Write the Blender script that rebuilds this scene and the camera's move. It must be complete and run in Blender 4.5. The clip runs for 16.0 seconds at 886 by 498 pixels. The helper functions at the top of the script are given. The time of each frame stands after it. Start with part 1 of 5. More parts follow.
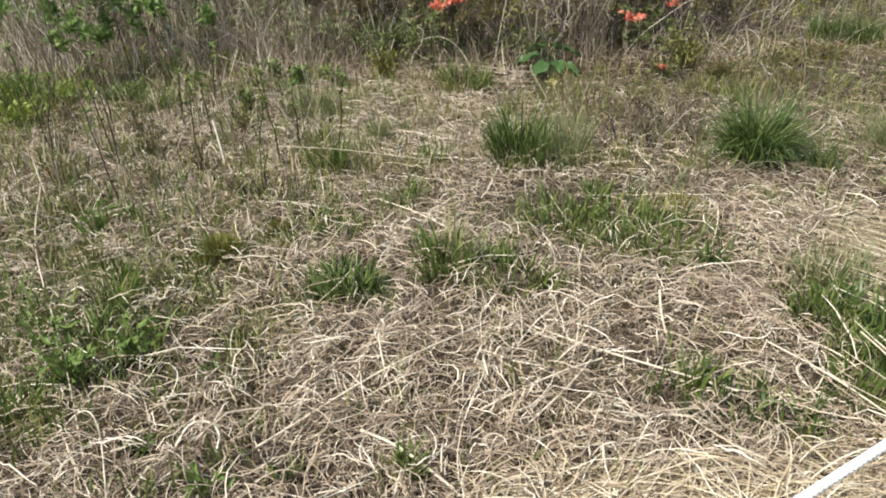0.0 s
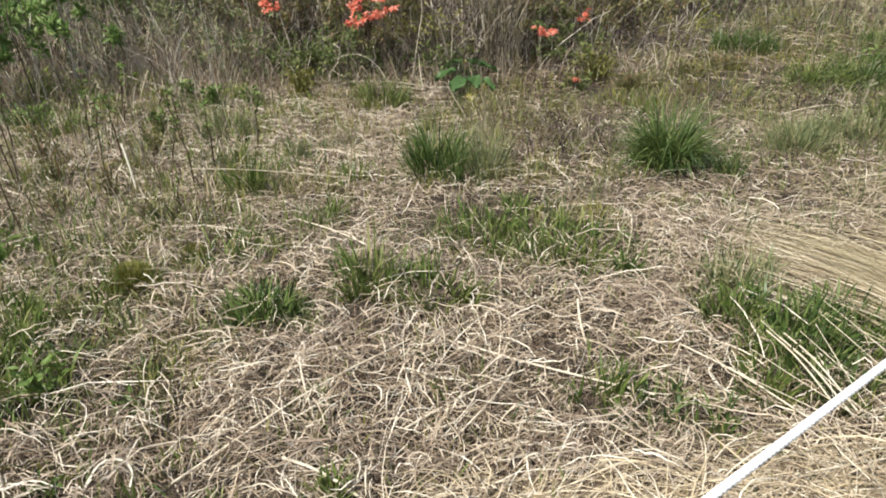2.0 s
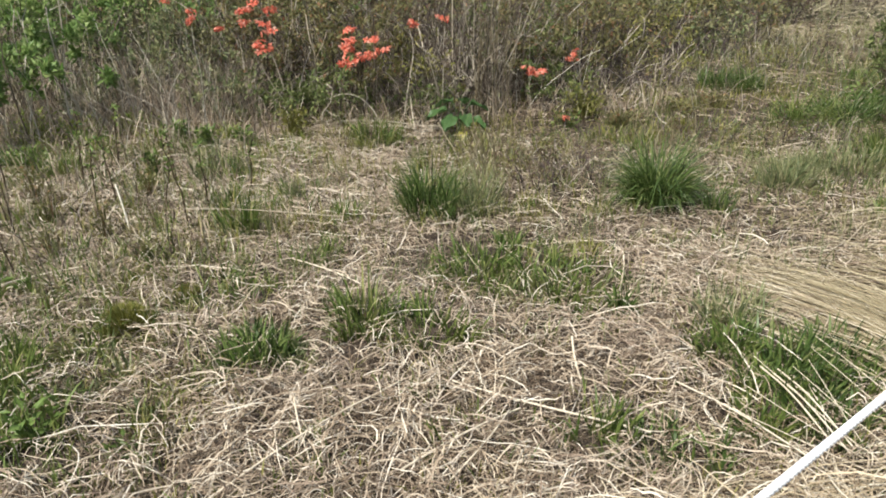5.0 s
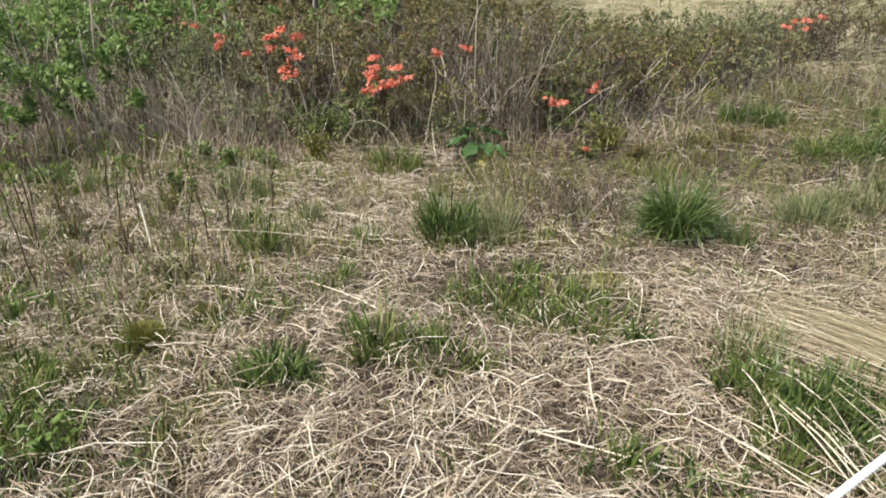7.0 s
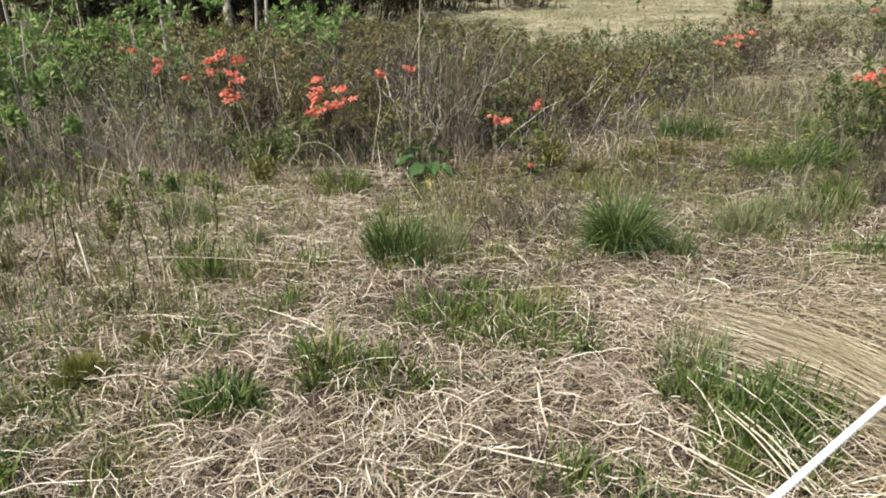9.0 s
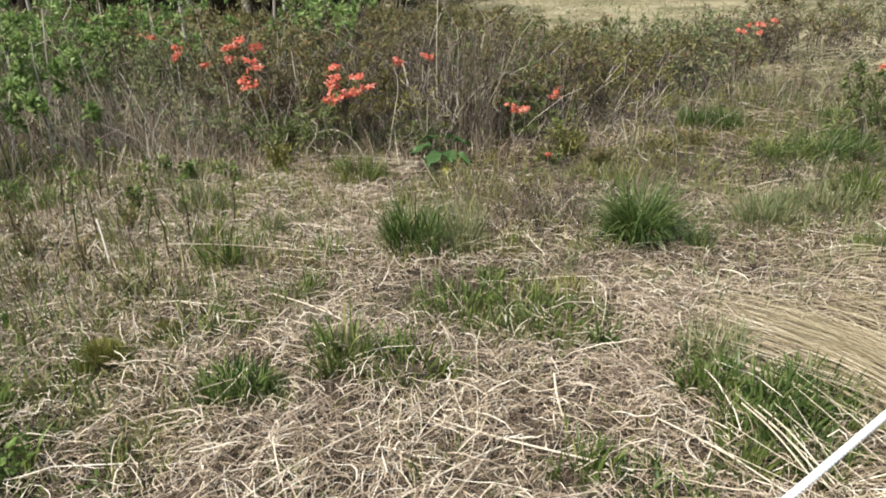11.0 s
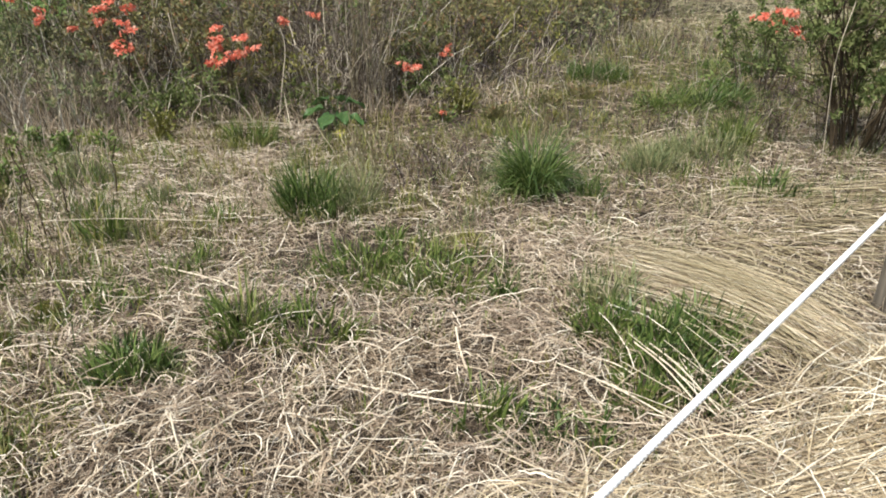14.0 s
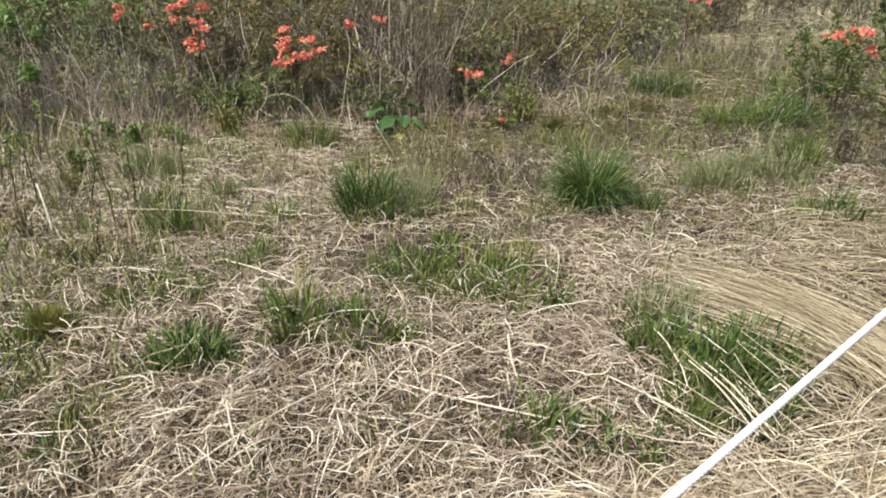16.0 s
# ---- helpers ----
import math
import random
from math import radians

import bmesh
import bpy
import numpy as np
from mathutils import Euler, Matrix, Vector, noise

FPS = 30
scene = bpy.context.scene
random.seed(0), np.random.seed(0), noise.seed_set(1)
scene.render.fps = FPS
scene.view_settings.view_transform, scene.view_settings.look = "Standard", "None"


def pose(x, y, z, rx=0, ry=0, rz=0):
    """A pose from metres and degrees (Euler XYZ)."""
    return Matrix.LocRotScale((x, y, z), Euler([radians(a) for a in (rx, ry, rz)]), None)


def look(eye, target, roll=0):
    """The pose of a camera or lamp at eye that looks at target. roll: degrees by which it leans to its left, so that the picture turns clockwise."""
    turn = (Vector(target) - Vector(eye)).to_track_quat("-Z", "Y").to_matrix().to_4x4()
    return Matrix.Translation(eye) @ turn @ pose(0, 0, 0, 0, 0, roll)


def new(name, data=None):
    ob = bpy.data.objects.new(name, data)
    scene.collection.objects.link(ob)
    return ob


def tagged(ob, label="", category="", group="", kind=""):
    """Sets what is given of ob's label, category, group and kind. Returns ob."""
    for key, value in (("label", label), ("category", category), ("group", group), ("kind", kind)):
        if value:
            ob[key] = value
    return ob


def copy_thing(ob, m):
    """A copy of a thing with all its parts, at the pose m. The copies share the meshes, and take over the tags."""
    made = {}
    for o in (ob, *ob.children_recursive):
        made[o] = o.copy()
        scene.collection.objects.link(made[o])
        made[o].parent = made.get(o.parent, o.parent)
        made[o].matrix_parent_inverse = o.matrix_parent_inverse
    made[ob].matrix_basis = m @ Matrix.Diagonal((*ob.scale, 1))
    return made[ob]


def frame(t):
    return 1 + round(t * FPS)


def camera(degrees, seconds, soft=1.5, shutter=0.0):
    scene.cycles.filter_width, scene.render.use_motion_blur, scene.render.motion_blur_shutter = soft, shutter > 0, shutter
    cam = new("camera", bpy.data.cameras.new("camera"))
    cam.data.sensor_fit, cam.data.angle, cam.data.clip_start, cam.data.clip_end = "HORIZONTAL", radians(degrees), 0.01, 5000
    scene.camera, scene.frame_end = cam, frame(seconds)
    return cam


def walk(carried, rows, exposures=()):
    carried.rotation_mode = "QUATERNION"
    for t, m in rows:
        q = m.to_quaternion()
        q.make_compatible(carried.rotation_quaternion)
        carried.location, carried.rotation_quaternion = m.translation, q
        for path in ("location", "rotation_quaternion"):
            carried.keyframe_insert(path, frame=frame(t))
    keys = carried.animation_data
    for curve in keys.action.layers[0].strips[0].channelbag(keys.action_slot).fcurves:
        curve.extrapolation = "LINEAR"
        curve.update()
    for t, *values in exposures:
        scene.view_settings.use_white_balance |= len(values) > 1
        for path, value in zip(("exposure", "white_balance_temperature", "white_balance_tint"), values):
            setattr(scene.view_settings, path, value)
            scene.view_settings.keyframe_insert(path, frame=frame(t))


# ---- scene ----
cam = camera(62.5, 16.0, 1.85)
PATH = [
    (0, (0.034, 0.065, 1.467), (0.002, 1.821, 0.511), -1.7),
    (0.5, (0.038, 0.067, 1.465), (0.034, 1.823, 0.506), -1.6),
    (1, (0.043, 0.067, 1.462), (0.059, 1.812, 0.485), -1.8),
    (1.5, (0.056, 0.072, 1.466), (0.149, 1.834, 0.526), -1.3),
    (2, (0.072, 0.073, 1.471), (0.232, 1.839, 0.546), -1.1),
    (2.5, (0.082, 0.077, 1.47), (0.317, 1.846, 0.568), -1.1),
    (3, (0.083, 0.076, 1.472), (0.339, 1.849, 0.582), -1.2),
    (3.5, (0.084, 0.073, 1.473), (0.369, 1.84, 0.58), -1.0),
    (4, (0.082, 0.07, 1.473), (0.377, 1.838, 0.586), -1.2),
    (4.5, (0.082, 0.066, 1.472), (0.393, 1.839, 0.599), -1.0),
    (5, (0.061, 0.066, 1.489), (0.251, 1.872, 0.65), -1.2),
    (5.2, (0.053, 0.063, 1.489), (0.183, 1.883, 0.669), -0.8),
    (7.3, (0.055, 0.059, 1.494), (0.21, 1.908, 0.747), -0.0),
    (7.5, (0.059, 0.058, 1.493), (0.227, 1.913, 0.764), -0.1),
    (8, (0.072, 0.062, 1.492), (0.293, 1.913, 0.768), -0.2),
    (8.5, (0.081, 0.063, 1.492), (0.357, 1.912, 0.781), -0.5),
    (9, (0.081, 0.062, 1.491), (0.359, 1.906, 0.768), -0.6),
    (9.2, (0.076, 0.067, 1.494), (0.344, 1.914, 0.776), -0.5),
    (11.3, (0.075, 0.066, 1.495), (0.309, 1.9, 0.734), -0.6),
    (11.5, (0.088, 0.069, 1.487), (0.376, 1.893, 0.72), -0.6),
    (12, (0.104, 0.072, 1.482), (0.516, 1.864, 0.696), -1.1),
    (12.5, (0.126, 0.071, 1.48), (0.657, 1.832, 0.695), -1.1),
    (13, (0.128, 0.071, 1.477), (0.727, 1.804, 0.678), -1.3),
    (13.5, (0.123, 0.072, 1.47), (0.678, 1.804, 0.641), -1.4),
    (14, (0.101, 0.071, 1.467), (0.584, 1.818, 0.622), -0.5),
    (14.5, (0.061, 0.078, 1.46), (0.373, 1.844, 0.574), 0.5),
    (15, (0.056, 0.077, 1.463), (0.264, 1.857, 0.576), 1.0),
    (15.5, (0.064, 0.068, 1.471), (0.34, 1.863, 0.633), 0.6),
    (16, (0.072, 0.062, 1.471), (0.426, 1.847, 0.641), 0.7),
]
walk(cam, [(t, look(eye, target, roll)) for t, eye, target, roll in PATH])


# ---- light ----
SUN_ELEV, SUN_AZ = 56.0, 235.0
world = bpy.data.worlds.new("sky")
scene.world = world
world.use_nodes = True
wn = world.node_tree.nodes
sky = wn.new("ShaderNodeTexSky")
sky.sky_type, sky.sun_disc = "NISHITA", False
sky.sun_elevation, sky.sun_rotation = radians(SUN_ELEV), radians(SUN_AZ)
sky.air_density, sky.dust_density = 1.4, 3.0
wn["Background"].inputs["Strength"].default_value = 0.103
world.node_tree.links.new(sky.outputs["Color"], wn["Background"].inputs["Color"])
sun_data = bpy.data.lights.new("sun", "SUN")
sun_data.energy, sun_data.angle, sun_data.color = 4.85, radians(5.0), (0.975, 0.965, 0.88)
sun = new("sun", sun_data)
sx = math.sin(radians(SUN_AZ)) * math.cos(radians(SUN_ELEV))
sy = math.cos(radians(SUN_AZ)) * math.cos(radians(SUN_ELEV))
sun.matrix_world = look((sx * 50, sy * 50, math.sin(radians(SUN_ELEV)) * 50), (0, 0, 0))
scene.view_settings.exposure = 0.48


# ---- materials ----
def srgb(*c):
    return tuple((v / 12.92 if v <= 0.04045 else ((v + 0.055) / 1.055) ** 2.4) for v in [k / 255 for k in c]) + (1.0,)


def stops(ramp, cols):
    el = ramp.color_ramp.elements
    for i, (p, c) in enumerate(cols):
        e = el[i] if i < 2 else el.new(p)
        e.position, e.color = p, c
    return ramp


def plant_mat(name, cols, translucent=0.3, rough=0.6, patch=3.0, patch_amount=0.35, patch_col=(120, 110, 80), fine=90.0):
    """A leaf or straw: each piece takes its own tone, patches of ground shift the hue, and a fine grain runs over it."""
    m = bpy.data.materials.new(name)
    m.use_nodes = True
    n, l = m.node_tree.nodes, m.node_tree.links
    b = n["Principled BSDF"]
    geo = n.new("ShaderNodeNewGeometry")
    ramp = stops(n.new("ShaderNodeValToRGB"), cols)
    l.new(geo.outputs["Random Per Island"], ramp.inputs["Fac"])
    tc = n.new("ShaderNodeTexCoord")
    big = n.new("ShaderNodeTexNoise")
    big.inputs["Scale"].default_value, big.inputs["Detail"].default_value = patch, 3.0
    l.new(tc.outputs["Object"], big.inputs["Vector"])
    edge = stops(n.new("ShaderNodeValToRGB"), [(0.42, (0, 0, 0, 1)), (0.66, (patch_amount,) * 3 + (1,))])
    l.new(big.outputs["Fac"], edge.inputs["Fac"])
    mix = n.new("ShaderNodeMixRGB")
    mix.inputs["Color2"].default_value = srgb(*patch_col)
    l.new(edge.outputs["Color"], mix.inputs["Fac"])
    l.new(ramp.outputs["Color"], mix.inputs["Color1"])
    grain = n.new("ShaderNodeTexNoise")
    grain.inputs["Scale"].default_value, grain.inputs["Detail"].default_value = fine, 2.0
    l.new(tc.outputs["Object"], grain.inputs["Vector"])
    tone = stops(n.new("ShaderNodeValToRGB"), [(0.3, (0.72, 0.70, 0.68, 1)), (0.7, (1, 1, 1, 1))])
    l.new(grain.outputs["Fac"], tone.inputs["Fac"])
    mul = n.new("ShaderNodeMixRGB")
    mul.blend_type = "MULTIPLY"
    mul.inputs["Fac"].default_value = 1.0
    l.new(mix.outputs["Color"], mul.inputs["Color1"])
    l.new(tone.outputs["Color"], mul.inputs["Color2"])
    l.new(mul.outputs["Color"], b.inputs["Base Color"])
    b.inputs["Roughness"].default_value = rough
    b.inputs["Specular IOR Level"].default_value = 0.3
    if translucent:
        tr = n.new("ShaderNodeBsdfTranslucent")
        l.new(mul.outputs["Color"], tr.inputs["Color"])
        sh = n.new("ShaderNodeMixShader")
        sh.inputs["Fac"].default_value = translucent
        l.new(b.outputs["BSDF"], sh.inputs[1])
        l.new(tr.outputs["BSDF"], sh.inputs[2])
        l.new(sh.outputs["Shader"], n["Material Output"].inputs["Surface"])
    return m


S = srgb
M_THATCH = plant_mat("dead_grass", [(0.0, S(84, 68, 55)), (0.2, S(134, 115, 95)), (0.5, S(182, 164, 141)), (0.82, S(216, 201, 178)), (1.0, S(246, 238, 221))],
                     0.15, 0.6, 2.2, 0.5, (168, 150, 136))
M_FINE = plant_mat("fine_dead_grass", [(0.0, S(42, 33, 27)), (0.35, S(80, 66, 54)), (0.7, S(134, 117, 98)), (1.0, S(200, 184, 160))], 0.12, 0.7, 2.2, 0.45, (138, 124, 104))
M_GOLD = plant_mat("golden_straw", [(0.0, S(134, 119, 93)), (0.3, S(186, 168, 138)), (0.7, S(213, 197, 168)), (1.0, S(246, 240, 224))],
                   0.1, 0.42, 4.0, 0.4, (178, 162, 140))
M_PALE = plant_mat("bleached_straw", [(0.0, S(114, 102, 78)), (0.4, S(158, 145, 114)), (1.0, S(210, 198, 170))], 0.12, 0.55, 3.0, 0.4, (148, 138, 104))
M_FARSTRAW = plant_mat("far_meadow_straw", [(0.0, S(142, 134, 106)), (0.5, S(174, 163, 134)), (1.0, S(216, 205, 180))], 0.12, 0.6, 0.35, 0.7, (116, 110, 76))
M_STICK = plant_mat("pale_stalk", [(0.0, S(186, 172, 150)), (0.6, S(214, 202, 182)), (1.0, S(240, 232, 217))], 0.0, 0.6, 5.0, 0.25, (180, 160, 130))
M_WHITESTRAW = plant_mat("white_straw", [(0.0, S(232, 224, 206)), (1.0, S(246, 240, 226))], 0.0, 0.6, 5.0, 0.1, (222, 210, 186))
M_GRASS = plant_mat("fresh_grass", [(0.0, S(62, 82, 40)), (0.45, S(96, 118, 58)), (0.82, S(126, 142, 78)), (1.0, S(170, 168, 112))],
                    0.35, 0.45, 3.0, 0.35, (138, 140, 76))
M_DARKGRASS = plant_mat("deep_green_grass", [(0.0, S(52, 72, 36)), (0.5, S(86, 108, 55)), (0.9, S(122, 140, 80)), (1.0, S(162, 162, 112))],
                        0.3, 0.4, 4.0, 0.3, (88, 110, 58))
M_OLIVE = plant_mat("olive_grass", [(0.0, S(96, 98, 44)), (0.5, S(134, 134, 66)), (1.0, S(172, 164, 104))], 0.3, 0.55, 4.0, 0.4, (122, 132, 62))
M_GREYGREEN = plant_mat("grey_green_grass", [(0.0, S(92, 108, 72)), (0.5, S(126, 138, 94)), (1.0, S(180, 174, 132))], 0.3, 0.55, 4.0, 0.3, (142, 136, 96))
M_HERB = plant_mat("herb_leaf", [(0.0, S(72, 96, 48)), (0.5, S(108, 134, 70)), (1.0, S(150, 166, 98))], 0.35, 0.5, 5.0, 0.3, (120, 140, 60))
M_LIME = plant_mat("lime_leaf", [(0.0, S(104, 124, 50)), (0.5, S(142, 160, 72)), (1.0, S(176, 186, 100))], 0.4, 0.5, 5.0, 0.3, (140, 140, 76))
M_SHRUBLEAF = plant_mat("shrub_leaf", [(0.0, S(86, 84, 54)), (0.4, S(118, 118, 76)), (0.8, S(152, 148, 100)), (1.0, S(158, 112, 86))], 0.35, 0.5, 2.0, 0.3, (118, 108, 76))
M_BUSHLEAF = plant_mat("bush_leaf", [(0.0, S(76, 92, 50)), (0.5, S(110, 126, 74)), (1.0, S(150, 158, 104))], 0.4, 0.7, 2.0, 0.35, (108, 96, 60))
M_BRONZELEAF = plant_mat("bronze_leaf", [(0.0, S(88, 70, 56)), (0.45, S(118, 100, 78)), (0.75, S(114, 114, 78)), (1.0, S(128, 134, 88))], 0.3, 0.5, 2.0, 0.4, (100, 90, 76))
M_BRIGHTLEAF = plant_mat("spring_leaf", [(0.0, S(92, 122, 62)), (0.5, S(130, 158, 90)), (1.0, S(172, 188, 122))], 0.4, 0.5, 2.0, 0.3, (110, 140, 70))
M_YELLOWLEAF = plant_mat("yellowing_leaf", [(0.0, S(190, 190, 70)), (1.0, S(216, 206, 90))], 0.3, 0.5, 9.0, 0.4, (150, 170, 70))
M_TWIG = plant_mat("grey_brown_twig", [(0.0, S(54, 47, 40)), (0.6, S(104, 93, 82)), (0.86, S(164, 154, 139)), (1.0, S(222, 214, 202))], 0.0, 0.8, 5.0, 0.3, (100, 86, 78))
M_PURPLETWIG = plant_mat("purple_brown_twig", [(0.0, S(52, 44, 42)), (0.6, S(90, 78, 76)), (0.92, S(130, 117, 112)), (1.0, S(176, 166, 157))], 0.0, 0.8, 5.0, 0.4, (96, 84, 88))
M_PALETWIG = plant_mat("bleached_twig", [(0.0, S(128, 116, 102)), (0.5, S(176, 165, 148)), (1.0, S(232, 226, 212))], 0.0, 0.8, 5.0, 0.3, (140, 124, 110))
M_DARKTWIG = plant_mat("dark_twig", [(0.0, S(48, 40, 30)), (0.6, S(78, 66, 50)), (1.0, S(116, 100, 78))], 0.0, 0.8, 5.0, 0.4, (60, 54, 40))
M_BARK = plant_mat("tree_bark", [(0.0, S(34, 24, 20)), (1.0, S(46, 32, 26))], 0.0, 0.9, 6.0, 0.4, (60, 53, 46), 30.0)
M_PALEBARK = plant_mat("pale_bark", [(0.0, S(168, 160, 148)), (1.0, S(198, 192, 180))], 0.0, 0.85, 8.0, 0.6, (110, 104, 96), 30.0)
M_FLOWER = plant_mat("orange_petal", [(0.0, S(234, 118, 94)), (0.4, S(245, 146, 120)), (0.8, S(249, 170, 146)), (1.0, S(252, 200, 180))], 0.45, 0.6, 8.0, 0.3, (236, 124, 110))
M_BLEACH = plant_mat("bleached_dead_grass", [(0.0, S(172, 156, 136)), (0.5, S(206, 192, 172)), (1.0, S(240, 232, 216))], 0.08, 0.6, 3.0, 0.35, (186, 166, 152))
M_DEEPLEAF = plant_mat("deep_green_leaf", [(0.0, S(46, 66, 40)), (0.6, S(76, 104, 60)), (1.0, S(118, 142, 88))], 0.3, 0.4, 6.0, 0.3, (80, 112, 60))
# undergrowth leaves: the wood's shade is put into this dark colour
M_SHADELEAF = plant_mat("shaded_undergrowth_leaf", [(0.0, S(44, 50, 32)), (0.6, S(74, 80, 52)), (1.0, S(112, 108, 76))], 0.2, 0.6, 0.8, 0.4, (70, 60, 48), 8.0)
M_TREELEAF = plant_mat("tree_leaf", [(0.0, S(56, 84, 36)), (0.6, S(90, 124, 54)), (1.0, S(130, 156, 76))], 0.35, 0.5, 0.6, 0.3, (80, 110, 46), 8.0)


def ground_mat():
    m = bpy.data.materials.new("matted_soil")
    m.use_nodes = True
    n, l = m.node_tree.nodes, m.node_tree.links
    b = n["Principled BSDF"]
    tc = n.new("ShaderNodeTexCoord")
    fibre = n.new("ShaderNodeTexNoise")
    fibre.inputs["Scale"].default_value, fibre.inputs["Detail"].default_value, fibre.inputs["Distortion"].default_value = 42.0, 8.0, 2.5
    l.new(tc.outputs["Object"], fibre.inputs["Vector"])
    near = stops(n.new("ShaderNodeValToRGB"), [(0.3, S(38, 31, 26)), (0.5, S(66, 55, 46)), (0.72, S(108, 93, 78))])
    l.new(fibre.outputs["Fac"], near.inputs["Fac"])
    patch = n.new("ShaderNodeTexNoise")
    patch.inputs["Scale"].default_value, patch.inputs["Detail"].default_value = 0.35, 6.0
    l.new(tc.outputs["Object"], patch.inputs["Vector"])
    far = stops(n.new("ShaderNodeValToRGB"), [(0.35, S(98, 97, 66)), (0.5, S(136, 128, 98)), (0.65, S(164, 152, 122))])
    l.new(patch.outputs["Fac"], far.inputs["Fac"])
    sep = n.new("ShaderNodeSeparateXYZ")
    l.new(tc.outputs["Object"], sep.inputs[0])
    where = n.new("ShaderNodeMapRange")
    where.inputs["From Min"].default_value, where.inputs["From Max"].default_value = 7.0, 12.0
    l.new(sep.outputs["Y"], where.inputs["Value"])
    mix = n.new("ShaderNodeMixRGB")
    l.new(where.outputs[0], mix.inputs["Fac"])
    l.new(near.outputs["Color"], mix.inputs["Color1"])
    l.new(far.outputs["Color"], mix.inputs["Color2"])
    l.new(mix.outputs["Color"], b.inputs["Base Color"])
    b.inputs["Roughness"].default_value = 0.95
    bump = n.new("ShaderNodeBump")
    bump.inputs["Strength"].default_value, bump.inputs["Distance"].default_value = 0.8, 0.02
    l.new(fibre.outputs["Fac"], bump.inputs["Height"])
    l.new(bump.outputs["Normal"], b.inputs["Normal"])
    return m


def wood_mat():
    m = bpy.data.materials.new("weathered_wood")
    m.use_nodes = True
    n, l = m.node_tree.nodes, m.node_tree.links
    b = n["Principled BSDF"]
    tc = n.new("ShaderNodeTexCoord")
    mp = n.new("ShaderNodeMapping")
    mp.inputs["Scale"].default_value = (60, 60, 4)
    l.new(tc.outputs["Object"], mp.inputs["Vector"])
    g = n.new("ShaderNodeTexNoise")
    g.inputs["Scale"].default_value, g.inputs["Detail"].default_value = 1.0, 6.0
    l.new(mp.outputs["Vector"], g.inputs["Vector"])
    r = stops(n.new("ShaderNodeValToRGB"), [(0.3, S(62, 56, 48)), (0.5, S(98, 90, 79)), (0.75, S(128, 119, 106))])
    l.new(g.outputs["Fac"], r.inputs["Fac"])
    st = n.new("ShaderNodeTexNoise")
    st.inputs["Scale"].default_value, st.inputs["Detail"].default_value = 7.0, 4.0
    l.new(tc.outputs["Object"], st.inputs["Vector"])
    sr = stops(n.new("ShaderNodeValToRGB"), [(0.42, (0, 0, 0, 1)), (0.7, (0.6, 0.6, 0.6, 1))])
    l.new(st.outputs["Fac"], sr.inputs["Fac"])
    mix = n.new("ShaderNodeMixRGB")
    mix.inputs["Color2"].default_value = S(104, 97, 88)
    l.new(sr.outputs["Color"], mix.inputs["Fac"])
    l.new(r.outputs["Color"], mix.inputs["Color1"])
    l.new(mix.outputs["Color"], b.inputs["Base Color"])
    b.inputs["Roughness"].default_value = 0.85
    bump = n.new("ShaderNodeBump")
    bump.inputs["Strength"].default_value, bump.inputs["Distance"].default_value = 0.7, 0.004
    l.new(g.outputs["Fac"], bump.inputs["Height"])
    l.new(bump.outputs["Normal"], b.inputs["Normal"])
    return m


def rope_mat():
    m = bpy.data.materials.new("white_rope")
    m.use_nodes = True
    n, l = m.node_tree.nodes, m.node_tree.links
    b = n["Principled BSDF"]
    tc = n.new("ShaderNodeTexCoord")
    g = n.new("ShaderNodeTexNoise")
    g.inputs["Scale"].default_value, g.inputs["Detail"].default_value = 60.0, 4.0
    l.new(tc.outputs["Object"], g.inputs["Vector"])
    r = stops(n.new("ShaderNodeValToRGB"), [(0.3, (0.66, 0.66, 0.66, 1)), (0.6, (0.84, 0.84, 0.85, 1))])
    l.new(g.outputs["Fac"], r.inputs["Fac"])
    l.new(r.outputs["Color"], b.inputs["Base Color"])
    b.inputs["Roughness"].default_value = 0.6
    return m


M_GROUND, M_WOOD, M_ROPE = ground_mat(), wood_mat(), rope_mat()
rng = np.random.default_rng(7)


# ---- mesh tools ----
def relief(x, y):
    """The height of the ground."""
    x, y = np.asarray(x, float), np.asarray(y, float)
    near = 0.014 * np.sin(2.1 * x + 0.7) * np.cos(1.7 * y + 0.3) + 0.010 * np.sin(5.3 * x - 2.0 * y) + 0.007 * np.cos(7.1 * y + 3.0 * x)
    return near * np.clip((40 - y) / 30, 0.3, 1)


def mesh(name, verts, faces, mat, smooth=False):
    """One mesh from an array of points and arrays of faces with three or four corners."""
    verts = np.ascontiguousarray(verts, np.float32).reshape(-1, 3)
    if isinstance(faces, np.ndarray):
        faces = [faces]
    me = bpy.data.meshes.new(name)
    me.vertices.add(len(verts))
    me.vertices.foreach_set("co", verts.ravel())
    idx = np.concatenate([f.ravel() for f in faces]).astype(np.int32)
    sizes = np.concatenate([np.full(len(f), f.shape[1]) for f in faces]).astype(np.int32)
    me.loops.add(len(idx))
    me.loops.foreach_set("vertex_index", idx)
    me.polygons.add(len(sizes))
    me.polygons.foreach_set("loop_start", np.concatenate([[0], np.cumsum(sizes)[:-1]]).astype(np.int32))
    me.polygons.foreach_set("loop_total", sizes)
    me.polygons.foreach_set("use_smooth", np.full(len(sizes), smooth))
    me.materials.append(mat)
    me.update(calc_edges=True)
    return me


